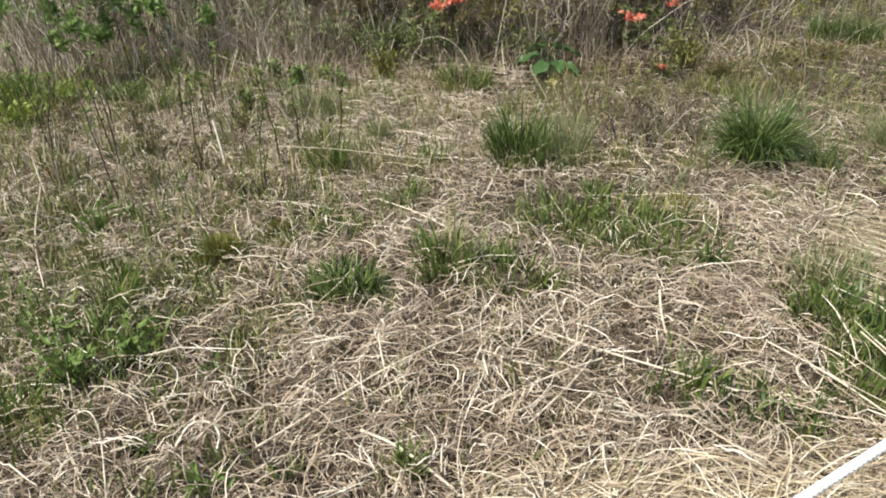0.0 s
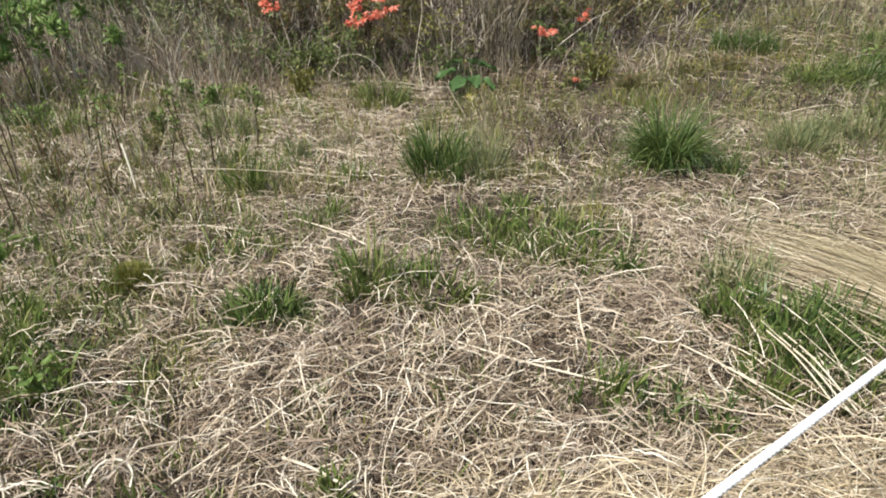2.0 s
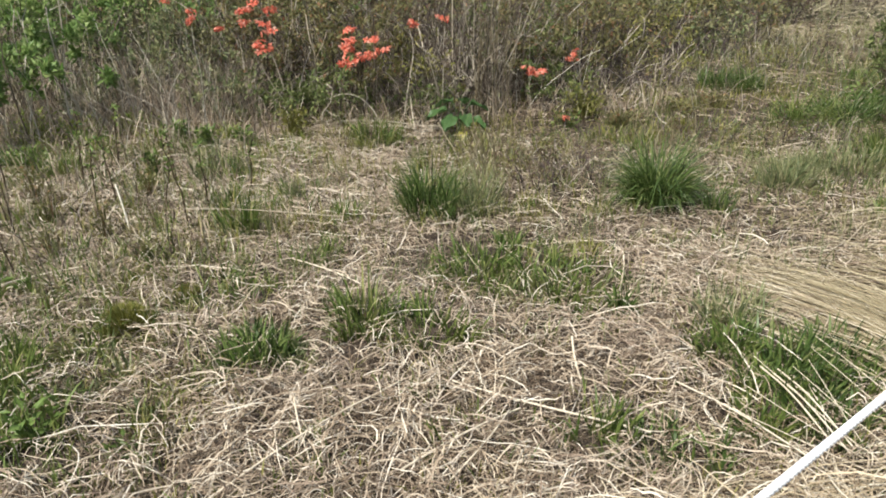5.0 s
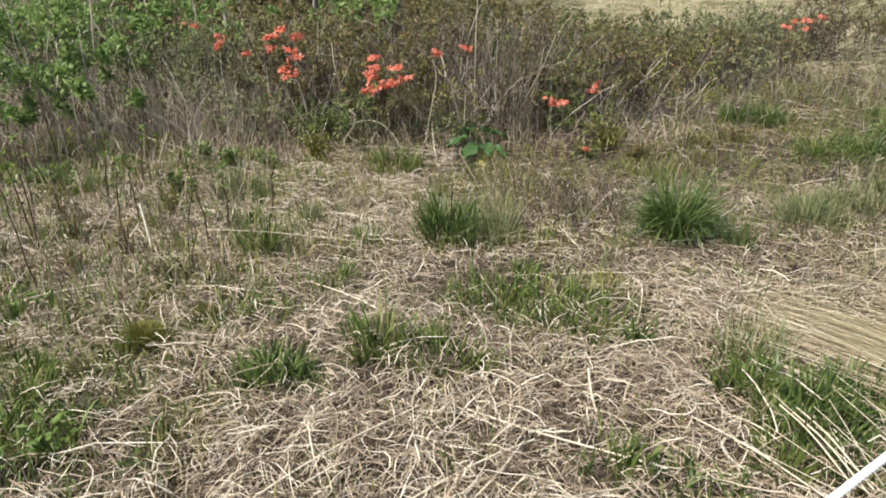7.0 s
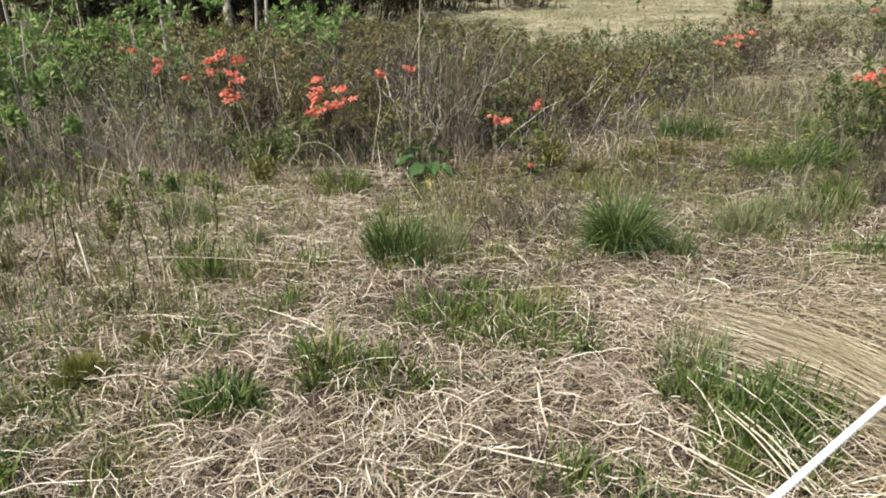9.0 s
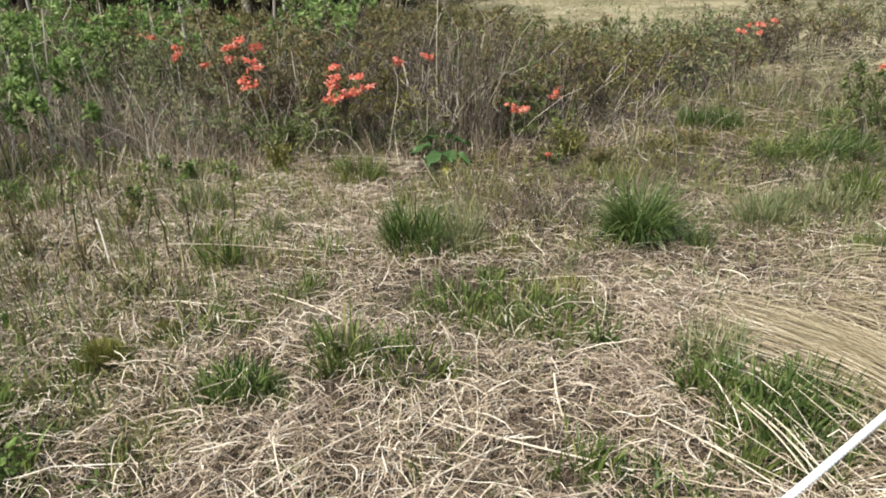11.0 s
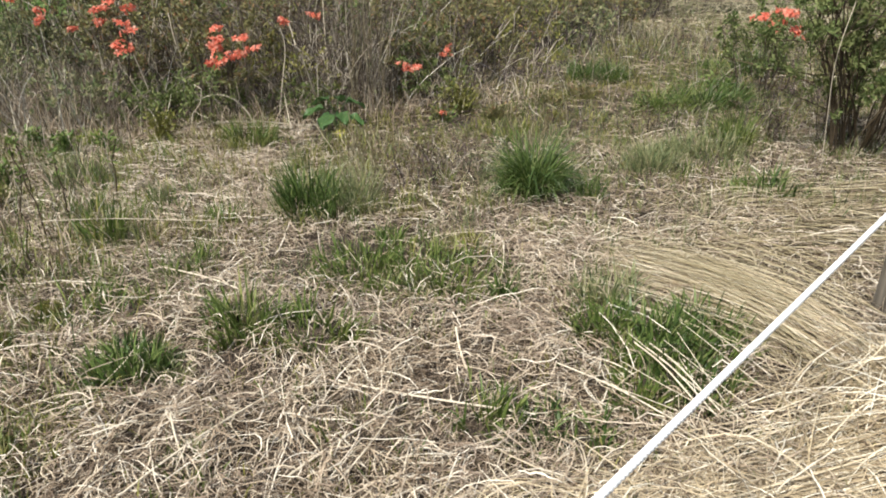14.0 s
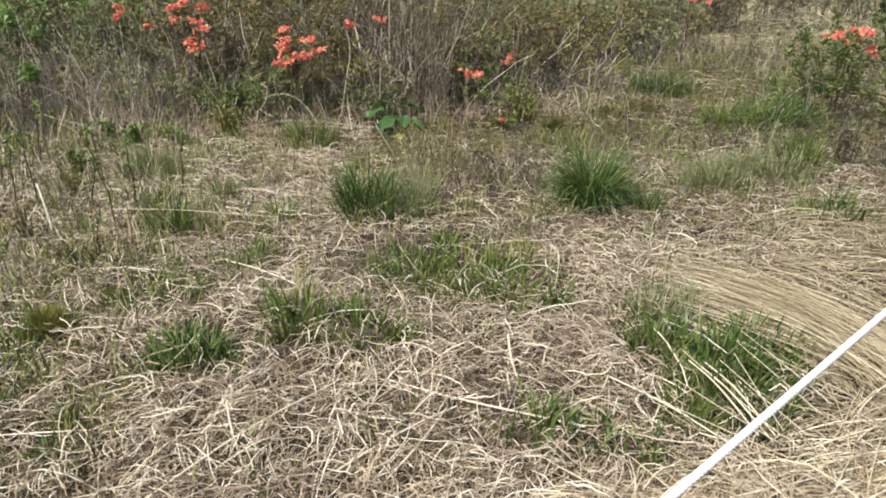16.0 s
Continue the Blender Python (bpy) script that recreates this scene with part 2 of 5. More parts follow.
def join(*pieces):
    """Several (points, faces) as one."""
    vs, fs, k = [], [], 0
    for v, f in pieces:
        vs.append(v.reshape(-1, 3))
        fs.append(f + k)
        k += len(vs[-1])
    return np.concatenate(vs), [f for f in fs]


def unit(v):
    return v / np.maximum(np.linalg.norm(v, axis=-1, keepdims=True), 1e-9)


def ribbons(path, width, side):
    """Flat blades along paths (n, k, 3), with widths (n, k) and a side direction (n, k, 3)."""
    n, k = path.shape[:2]
    off = side * width[..., None] * 0.5
    v = np.stack([path - off, path + off], 2)
    i = np.arange(n)[:, None] * 2 * k + np.arange(k - 1)[None] * 2
    f = np.stack([i, i + 1, i + 3, i + 2], -1).reshape(-1, 4)
    return v.reshape(-1, 3), f


def tubes(path, radius, sides=3):
    """Round stems along paths (n, k, 3) with radii (n, k)."""
    n, k = path.shape[:2]
    d = unit(np.gradient(path, axis=1))
    run = unit(path[:, -1] - path[:, 0])[:, None]
    ref = np.where(np.abs(run[..., 2:3]) > 0.7, np.array([0.83, 0.55, 0.05]), np.array([0.04, 0.05, 1.0]))
    a = unit(np.cross(d, ref))
    b = np.cross(d, a)
    ang = np.arange(sides) * 2 * np.pi / sides
    v = path[:, :, None] + radius[..., None, None] * (a[:, :, None] * np.cos(ang)[:, None] + b[:, :, None] * np.sin(ang)[:, None])
    base = np.arange(n)[:, None, None] * k * sides + np.arange(k - 1)[None, :, None] * sides
    j = np.arange(sides)[None, None]
    jn = (j + 1) % sides
    f = np.stack([base + j, base + jn, base + sides + jn, base + sides + j], -1).reshape(-1, 4)
    return v.reshape(-1, 3), f


def blades(root, heading, length, width, lean, bend, k=5, twist=0.5):
    """Standing blades of grass: they leave the root at lean (radians from upright) and bend over by bend more."""
    n = len(root)
    s = np.linspace(0, 1, k)
    th = lean[:, None] + bend[:, None] * s[None] ** 1.3
    step = (length / (k - 1))[:, None]
    h = np.concatenate([np.zeros((n, 1)), np.cumsum(np.sin((th[:, 1:] + th[:, :-1]) / 2) * step, 1)], 1)
    z = np.concatenate([np.zeros((n, 1)), np.cumsum(np.cos((th[:, 1:] + th[:, :-1]) / 2) * step, 1)], 1)
    path = np.stack([root[:, None, 0] + np.cos(heading)[:, None] * h, root[:, None, 1] + np.sin(heading)[:, None] * h, root[:, None, 2] + z], -1)
    turn = heading[:, None] + np.pi / 2 + rng.uniform(-1.5, 1.5, n)[:, None] + twist * s[None] * rng.normal(0, 1, n)[:, None]
    side = np.stack([np.cos(turn), np.sin(turn), np.zeros_like(turn)], -1)
    w = width[:, None] * (0.7 + 0.6 * s[None]) * (1 - 0.93 * s[None] ** 3)
    return ribbons(path, w, side)


def litter(x, y, heading, length, width, curl, lift, arch, k=6, tops=0.0, wobble=0.075):
    """Dead strands lying on the ground: curl turns them as they run, arch lifts their middle."""
    n = len(x)
    s = np.linspace(0, 1, k)[None]
    h = heading[:, None] + curl[:, None] * (s - 0.5) + rng.normal(0, wobble, (n, k)).cumsum(1)
    step = (length / (k - 1))[:, None]
    px = x[:, None] + np.concatenate([np.zeros((n, 1)), np.cumsum(np.cos(h[:, 1:]) * step, 1)], 1) - np.cos(heading)[:, None] * length[:, None] / 2
    py = y[:, None] + np.concatenate([np.zeros((n, 1)), np.cumsum(np.sin(h[:, 1:]) * step, 1)], 1) - np.sin(heading)[:, None] * length[:, None] / 2
    pz = relief(px, py) + lift[:, None] + arch[:, None] * np.sin(np.pi * s) + tops * s ** 2 + rng.normal(0, 0.004, (n, k))
    pz = np.maximum(pz, relief(px, py) + 0.002)
    roll = rng.uniform(-1.1, 1.1, (n, 1)) + rng.normal(0, 0.25, (n, k)).cumsum(1)
    side = np.stack([-np.sin(h) * np.cos(roll), np.cos(h) * np.cos(roll), np.sin(roll)], -1)
    w = width[:, None] * (0.55 + 0.45 * np.sin(np.pi * np.clip(s * 0.9 + 0.08, 0, 1)))
    return ribbons(np.stack([px, py, pz], -1), np.broadcast_to(w, (n, k)), side)


def leaves(pos, direction, length, width, fold=0.35, droop=0.2):
    """Pointed leaves folded along the midrib: two faces each side."""
    n = len(pos)
    d = unit(direction)
    side = unit(np.cross(d, rng.normal(0, 1, (n, 3))))
    nor = np.cross(side, d)
    L, Wd = length[:, None], width[:, None]
    mid = pos + d * L * 0.5 - nor * L * 0.02
    tip = pos + d * L - nor * L * droop
    lf = mid + side * Wd * 0.5 + nor * Wd * fold * 0.5
    rt = mid - side * Wd * 0.5 + nor * Wd * fold * 0.5
    v = np.stack([pos, lf, tip, rt, mid], 1)
    b = np.arange(n)[:, None] * 5
    f = np.concatenate([b + np.array(q)[None] for q in ((0, 4, 1), (1, 4, 2), (0, 3, 4), (4, 3, 2))])
    return v.reshape(-1, 3), f


def part(name, me, parent, label="", kind=""):
    ob = new(name, me)
    ob.parent = parent
    return tagged(ob, label, kind=kind)


def thing(name, x, y, label, category, group="", kind="", z=None):
    ob = new(name)
    ob.empty_display_size = 0.1
    ob.location = (x, y, float(relief(x, y)) if z is None else z)
    return tagged(ob, label, category, group, kind)


def whole(name, me, label, category, group="", kind="", at=(0, 0, 0)):
    ob = new(name, me)
    ob.location = at
    return tagged(ob, label, category, group, kind)


# ---- ground ----
def build_ground():
    rings = np.concatenate([np.linspace(0, 12, 61), np.geomspace(12.5, 900, 40)])
    seg = 120
    a = np.arange(seg) * 2 * np.pi / seg
    x, y = rings[1:, None] * np.cos(a), 3 + rings[1:, None] * np.sin(a)
    v = np.concatenate([[[0, 3, float(relief(0, 3))]], np.stack([x, y, relief(x, y)], -1).reshape(-1, 3)])
    j = np.arange(seg)
    jn = (j + 1) % seg
    tri = np.stack([np.zeros(seg, int), 1 + j, 1 + jn], -1)
    r = np.arange(len(rings) - 2)[:, None] * seg + 1
    quad = np.stack([r + j, r + seg + j, r + seg + jn, r + jn], -1).reshape(-1, 4)
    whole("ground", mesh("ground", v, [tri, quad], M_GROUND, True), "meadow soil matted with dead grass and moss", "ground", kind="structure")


build_ground()


# ---- matted dead grass ----
def spread(n, x0, x1, y0, y1, wedge=True):
    """Random places in a stretch of ground, kept to the fan that lies before the path's bend."""
    x, y = rng.uniform(x0, x1, n), rng.uniform(y0, y1, n)
    if wedge:
        keep = (x > -0.62 * y - 0.75) & (x < 1.05 * y + 1.0)
        x, y = x[keep], y[keep]
    return x, y


def flow(x, y):
    """The way in which the litter was last pressed down."""
    return 1.6 * np.sin(1.3 * x + 0.6 * y) + 1.2 * np.cos(1.9 * y - 0.8 * x) + 0.8 * np.sin(3.7 * x - 2.9 * y)


def hummock(x, y):
    """Small heaps and hollows of the litter, from 0 to 1."""
    a = np.sin(31 * x + 9 * y + 1.3 * np.sin(7 * y)) * np.cos(27 * y - 11 * x + 1.7 * np.sin(6 * x))
    b = np.sin(13 * x - 17 * y + 0.4) * np.cos(19 * y + 8 * x)
    return np.clip(0.5 + 0.32 * a + 0.3 * b, 0, 1)


def thatch(n, x0, x1, y0, y1, lmin, lmax, wmin, wmax, deep, k, curl=1.9, wedge=True, turn=1.1, bare_most=0.6, heap=0.0):
    x, y = spread(n, x0, x1, y0, y1, wedge)
    bare = np.sin(4.3 * x + 1.9 * y + 1.0) * np.cos(3.9 * y - 2.1 * x) + 0.5 * np.sin(9.0 * x) * np.cos(8.0 * y + 1.0)
    drop = np.maximum(np.clip(1.6 * (bare - 0.28), 0, bare_most), np.where(x < -0.75 - 0.1 * (y - 2), 0.12, 0.0))
    for tx, ty, tr in TUFTED:
        drop = np.maximum(drop, 0.9 * np.clip(1.65 - np.hypot(x - tx, y - ty) / tr, 0, 1))
    # long straws, not curls, lie behind the post and along the rope
    drop = np.maximum(drop, np.where((x > 2.0) & (y > 1.9) & (y < 3.4), 0.5, 0.0))
    drop = np.maximum(drop, np.where((x > 0.9 + 1.2 * (y - 1.1)) & (y < 1.75) & (x > 1.6), 0.85, 0.0))
    drop = np.maximum(drop, np.where((x > 0.5) & (y < 1.45), 0.3, 0.0))
    high = hummock(x, y)
    if heap:
        drop = np.maximum(drop, np.clip(1.25 - 2.2 * high, 0, 0.95))
    keep = rng.uniform(0, 1, len(x)) > drop
    high = high[keep]
    x, y = x[keep], y[keep]
    m = len(x)
    return litter(x, y, flow(x, y) + rng.normal(0, turn, m), rng.uniform(lmin, lmax, m) * rng.uniform(0.5, 1, m), rng.uniform(wmin, wmax, m),
                  rng.normal(0, 1, m) * np.where(rng.uniform(0, 1, m) < 0.5, 0.4, curl), rng.uniform(0, deep, m) * (1 - heap + heap * 1.8 * high), np.abs(rng.normal(0, 0.013, m)), k)


def outer_ring(n, reach):
    """Random places all round the walk, outside the fan that is laid strand by strand."""
    a, r = rng.uniform(0, 2 * np.pi, n), reach * np.sqrt(rng.uniform(0, 1, n))
    x, y = r * np.cos(a), 3 + r * np.sin(a)
    keep = ~((x > -0.62 * y - 0.7) & (x < 1.05 * y + 0.9) & (y > 1.0) & (y < 8.5))
    return x[keep], y[keep]


def outer_litter(n, reach, lmin, lmax, wmin, wmax, deep):
    x, y = outer_ring(n, reach)
    m = len(x)
    return litter(x, y, flow(x, y) + rng.normal(0, 1.1, m), rng.uniform(lmin, lmax, m), rng.uniform(wmin, wmax, m), rng.normal(0, 0.9, m), rng.uniform(0, deep, m), np.abs(rng.normal(0, 0.013, m)), 3)


def outer_green():
    x, y = outer_ring(26000, 10.5)
    keep = np.sin(2.3 * x + y) * np.cos(2.9 * y - 0.7 * x) + 0.4 * np.sin(5.1 * x - 3.3 * y) > 0.15
    x, y = x[keep], y[keep]
    m = len(x)
    return blades(np.stack([x, y, relief(x, y)], -1), rng.uniform(0, 6.28, m), rng.uniform(0.06, 0.2, m), rng.uniform(0.006, 0.011, m), np.abs(rng.normal(0.1, 0.3, m)), rng.normal(0.7, 0.5, m), 4)


whole("outer_green_grass", mesh("outer_green_grass", *outer_green(), M_GRASS), "green grass shoots all round the meadow", "grass", kind="stuff")
whole("outer_dead_grass", mesh("outer_dead_grass", *outer_litter(70000, 10.0, 0.12, 0.36, 0.0045, 0.009, 0.06), M_THATCH), "dead grass litter all round the meadow", "dead grass", kind="stuff")
whole("outer_fine_litter", mesh("outer_fine_litter", *outer_litter(42000, 10.0, 0.10, 0.26, 0.006, 0.012, 0.035), M_FINE), "brown broken litter all round the meadow", "dead grass", kind="stuff")


def standing_dead(n, x0, x1, y0, y1, lmin, lmax):
    x, y = spread(n, x0, x1, y0, y1)
    m = len(x)
    return blades(np.stack([x, y, relief(x, y)], -1), rng.uniform(0, 6.28, m), rng.uniform(lmin, lmax, m), rng.uniform(0.0025, 0.005, m),
                  np.abs(rng.normal(0.1, 0.35, m)), rng.normal(0.6, 0.8, m))


whole("dry_stubble", mesh("dry_stubble", *join(
    standing_dead(3500, -2.5, 3.5, 1.0, 3.2, 0.04, 0.14), standing_dead(3000, -3.6, 0.2, 3.0, 5.6, 0.06, 0.22)), M_THATCH), "short upright stubble of dry grass", "dead grass", kind="stuff")
whole("brown_stubble", mesh("brown_stubble", *join(
    standing_dead(3200, -0.5, 5.0, 3.2, 5.6, 0.04, 0.17),
    standing_dead(2600, -5.0, 8.0, 5.4, 9.0, 0.05, 0.18)), M_FINE), "short brown stubble of dry grass farther off", "dead grass", kind="stuff")


def far_meadow():
    n = 46000
    a, r = rng.uniform(-0.75, 1.1, n), 9.5 + 36 * rng.uniform(0, 1, n) ** 1.5
    x, y = r * np.sin(a), r * np.cos(a)
    tuss = np.sin(0.9 * x + 1.7 * y) * np.cos(1.3 * y - 0.5 * x) + 0.6 * np.sin(2.6 * x - 1.1 * y)
    keep = rng.uniform(0, 1, n) < 0.55 + 0.45 * tuss
    x, y, r, tuss = x[keep], y[keep], r[keep], tuss[keep]
    n = len(x)
    return litter(x, y, rng.normal(0.2, 0.8, n), rng.uniform(0.3, 0.8, n), 0.003 + r * 0.0004, rng.normal(0, 0.9, n), rng.uniform(0, 0.12, n) + 0.10 * np.clip(tuss, 0, 1),
                  np.abs(rng.normal(0, 0.08, n)), 3)


whole("far_meadow_grass", mesh("far_meadow_grass", *far_meadow(), M_FARSTRAW), "bleached flattened grass of the far meadow", "dead grass", kind="stuff")


def far_green():
    n = 22000
    a, r = rng.uniform(-0.75, 1.1, n), 8 + 34 * rng.uniform(0, 1, n) ** 1.5
    x, y = r * np.sin(a), r * np.cos(a)
    keep = np.sin(0.55 * x + 1.3) * np.cos(0.42 * y) + 0.35 * np.sin(2.1 * x + y) > -0.25
    x, y, r = x[keep], y[keep], r[keep]
    m = len(x)
    return blades(np.stack([x, y, relief(x, y)], -1), rng.uniform(0, 6.28, m), rng.uniform(0.1, 0.3, m), 0.005 + r * 0.0006, np.abs(rng.normal(0.1, 0.3, m)), rng.normal(0.7, 0.5, m), 3)


whole("far_green_grass", mesh("far_green_grass", *far_green(), M_GREYGREEN), "thin green grass on the far meadow", "grass", kind="stuff")


# ---- thin fresh grass ----
def clumps(n, x0, x1, y0, y1, per, r, lmin, lmax, wmin, wmax, bend=0.6):
    """Small groups of shoots, each group of its own height."""
    cx, cy = spread(n, x0, x1, y0, y1)
    size = rng.uniform(0.35, 1.0, len(cx)) ** 1.3
    cnt = np.maximum(3, (per * size * rng.uniform(0.5, 1.3, len(cx))).astype(int))
    i = np.repeat(np.arange(len(cx)), cnt)
    m = len(i)
    x, y = cx[i] + rng.normal(0, 1, m) * r * (0.4 + size[i]), cy[i] + rng.normal(0, 0.8, m) * r * (0.4 + size[i])
    return blades(np.stack([x, y, relief(x, y)], -1), rng.uniform(0, 6.28, m), rng.uniform(lmin, lmax, m) * (0.4 + 0.6 * size[i]), rng.uniform(wmin, wmax, m),
                  np.abs(rng.normal(0.05, 0.28, m)), rng.normal(bend, 0.5, m), 4)


whole("thin_grass", mesh("thin_grass", *join(
    clumps(300, -2.2, 1.8, 1.0, 2.9, 16, 0.035, 0.05, 0.13, 0.004, 0.008),
    clumps(360, -2.8, -0.5, 1.3, 3.4, 24, 0.045, 0.06, 0.17, 0.004, 0.009),
    clumps(320, -3.5, -0.3, 2.9, 5.2, 26, 0.05, 0.08, 0.21, 0.004, 0.009),
    clumps(280, -0.8, 4.5, 2.7, 5.2, 24, 0.045, 0.05, 0.16, 0.004, 0.007),
    clumps(300, -4.6, 8.0, 4.8, 9.5, 26, 0.08, 0.05, 0.17, 0.005, 0.008)), M_GRASS), "fresh grass shoots in small groups between dead grass", "grass", kind="stuff")
whole("yellow_grass", mesh("yellow_grass", *join(
    clumps(380, 1.8, 5.8, 3.3, 6.4, 30, 0.07, 0.03, 0.10, 0.003, 0.006),
    clumps(290, -2.0, 2.0, 1.1, 3.2, 24, 0.05, 0.04, 0.11, 0.003, 0.006),
    clumps(260, -2.8, -0.5, 1.6, 4.0, 32, 0.06, 0.05, 0.13, 0.003, 0.006),
    clumps(430, -3.8, 1.4, 3.4, 6.0, 32, 0.07, 0.06, 0.20, 0.004, 0.007),
    clumps(420, 2.2, 8.5, 4.4, 9.5, 28, 0.10, 0.05, 0.17, 0.004, 0.008),
    clumps(500, 0.6, 8.0, 3.9, 9.0, 32, 0.10, 0.04, 0.13, 0.004, 0.008)), M_OLIVE), "yellow-green short grass among the stubble", "grass", kind="stuff")
whole("dull_grass", mesh("dull_grass", *join(
    clumps(200, 1.7, 5.5, 3.3, 6.6, 26, 0.06, 0.05, 0.15, 0.003, 0.006, 0.5),
    clumps(260, -3.2, 4.0, 2.4, 5.0, 26, 0.05, 0.08, 0.20, 0.003, 0.006, 0.4),
    clumps(260, -4.0, 8.0, 4.6, 9.5, 26, 0.09, 0.06, 0.18, 0.004, 0.007, 0.4)), M_GREYGREEN), "dull grey-green grass shoots in loose groups", "grass", kind="stuff")


# ---- grass tufts ----
TUFTED = []


def tuft(x, y, r, h, n, mat, label, width=0.006, arch=0.9, dry=0.13, name="grass_tuft", wide=1.0):
    TUFTED.append((x, y, r if n > 180 else r * 0.6))
    n, width = (int(n * 1.7), width * 1.25) if y < 3.3 else (int(n * 1.5), width)
    ha, hq = rng.uniform(0, 6.28, max(5, n // 24)), np.sqrt(rng.uniform(0, 1, max(5, n // 24)))
    heart = np.stack([np.cos(ha) * hq, np.sin(ha) * hq], -1) * r * 0.85
    pick = rng.integers(0, len(heart), n)
    px, py = (heart[pick] + rng.normal(0, 0.16, (n, 2)) * r).T
    px = px * wide
    q = np.clip(np.hypot(px, py) / r, 0, 1.2)
    a = np.arctan2(py, px)
    root = np.stack([px, py, relief(x + px, y + py) - relief(x, y)], -1)
    tall = rng.uniform(0.6, 1.1, len(heart))[pick]
    ln = h * rng.uniform(0.3, 1.15, n) * tall * (1.12 - 0.5 * q)
    lean, bow = 0.02 + 0.16 * q + np.abs(rng.normal(0, 0.13, n)), np.abs(rng.normal(arch * 0.75, 0.6, n))
    dead = rng.uniform(0, 1, n) < dry
    wd, hd = rng.uniform(0.5, 1.2, n) * width, a + rng.normal(0, 1.0, n)
    g = ~dead
    ob = thing(name, x, y, label, "grass", "grass tufts in the meadow")
    part("green_grass", mesh("green_grass", *blades(root[g], hd[g], ln[g], wd[g], lean[g], bow[g], k=6), mat), ob, kind="stuff")
    part("dry_grass", mesh("dry_grass", *blades(root[dead], hd[dead], ln[dead] * 0.8, wd[dead] * 0.8, lean[dead] + 0.35, bow[dead] + 0.5, k=6), M_THATCH), ob, "withered tan blades", "stuff")
    return ob


tuft(1.62, 3.64, 0.12, 0.53, 1000, M_DARKGRASS, "large dense deep green grass tuft with arching blades", 0.0068, 2.1, 0.04)
tuft(1.52, 3.64, 0.08, 0.40, 130, M_GRASS, "lighter green blades beside a dark tuft", 0.007, 1.0)
tuft(1.90, 3.52, 0.12, 0.20, 130, M_DARKGRASS, "small green tuft at the foot of a larger one", 0.006, 1.3)
tuft(0.38, 3.66, 0.17, 0.37, 460, M_DARKGRASS, "upright fresh green tuft of broad blades", 0.008, 0.45, 0.2)
tuft(0.64, 3.70, 0.20, 0.38, 300, M_GREYGREEN, "half-dry tuft with thin upright blades", 0.005, 0.5)
tuft(0.00, 2.58, 0.16, 0.24, 170, M_GRASS, "loose green tuft among dead grass", 0.008, 0.9)
tuft(0.25, 2.50, 0.19, 0.18, 230, M_GRASS, "low spreading green tuft in dead grass", 0.007, 0.7, wide=1.3)
tuft(-0.40, 2.42, 0.17, 0.17, 360, M_DARKGRASS, "compact fresh green tuft of short blades", 0.009, 0.8)
tuft(-0.25, 2.36, 0.10, 0.12, 90, M_GREYGREEN, "dull green tuft beside a darker one", 0.006, 0.8)


def cushion(x, y, r, h, n, mat, label):
    """A dome of fine short blades."""
    TUFTED.append((x, y, r * 0.9))
    ob = thing("grass_cushion", x, y, label, "grass", "grass cushions")
    a, th = rng.uniform(0, 6.28, n), np.arccos(rng.uniform(0.12, 1.0, n))
    root = np.stack([np.cos(a) * r * 0.3 * np.sin(th), np.sin(a) * r * 0.3 * np.sin(th), np.zeros(n)], -1)
    ln = h / np.sqrt(np.cos(th) ** 2 + (np.sin(th) * h / (0.75 * r)) ** 2) * rng.uniform(0.85, 1.06, n)
    part("green_grass", mesh("green_grass", *blades(root, a, ln, rng.uniform(0.003, 0.005, n), th * 0.85, rng.normal(0.25, 0.15, n), k=5), mat), ob, kind="stuff")


cushion(-0.93, 2.70, 0.12, 0.12, 4200, M_OLIVE, "small rounded olive cushion of fine grass")
cushion(-0.74, 2.95, 0.07, 0.06, 700, M_OLIVE, "low olive moss-like cushion in litter")
tuft(-1.02, 3.02, 0.14, 0.10, 160, M_OLIVE, "low olive-brown patch of fine grass", 0.003, 0.6)
tuft(0.54, 2.96, 0.26, 0.18, 300, M_GRASS, "thin light green tuft with leafy blades", 0.008, 0.8)
tuft(0.86, 2.80, 0.27, 0.17, 300, M_GRASS, "loose light green tuft on pale litter", 0.008, 0.9)
tuft(1.04, 2.54, 0.08, 0.16, 90, M_DARKGRASS, "small upright dark green clump", 0.009, 0.4)
tuft(1.05, 3.00, 0.18, 0.13, 120, M_OLIVE, "faded yellow-green tuft in dead grass", 0.005, 0.7)
tuft(0.72, 3.18, 0.10, 0.14, 60, M_GRASS, "few broad green blades in pale litter", 0.010, 0.8)
tuft(1.32, 2.20, 0.15, 0.17, 200, M_GRASS, "thick green tuft under bent straw", 0.008, 0.7)
tuft(1.44, 2.06, 0.22, 0.18, 340, M_DARKGRASS, "dense green tuft shaded by bent straw", 0.008, 0.7)
tuft(1.64, 2.06, 0.20, 0.17, 270, M_DARKGRASS, "green tuft with short straight blades", 0.008, 0.7)
tuft(1.45, 2.40, 0.17, 0.19, 200, M_GREYGREEN, "dull green tuft beside bent straw", 0.006, 0.7)
tuft(0.72, 1.80, 0.12, 0.18, 100, M_GRASS, "few upright fresh blades in litter", 0.009, 0.5)
tuft(0.86, 1.71, 0.13, 0.16, 110, M_DARKGRASS, "short broad-bladed green clump", 0.010, 0.7)
tuft(1.00, 1.63, 0.12, 0.13, 100, M_DARKGRASS, "small low green clump", 0.008, 0.8)
tuft(1.30, 1.98, 0.12, 0.14, 120, M_GRASS, "short green blades before the bent straw", 0.007, 0.7, 0.2)
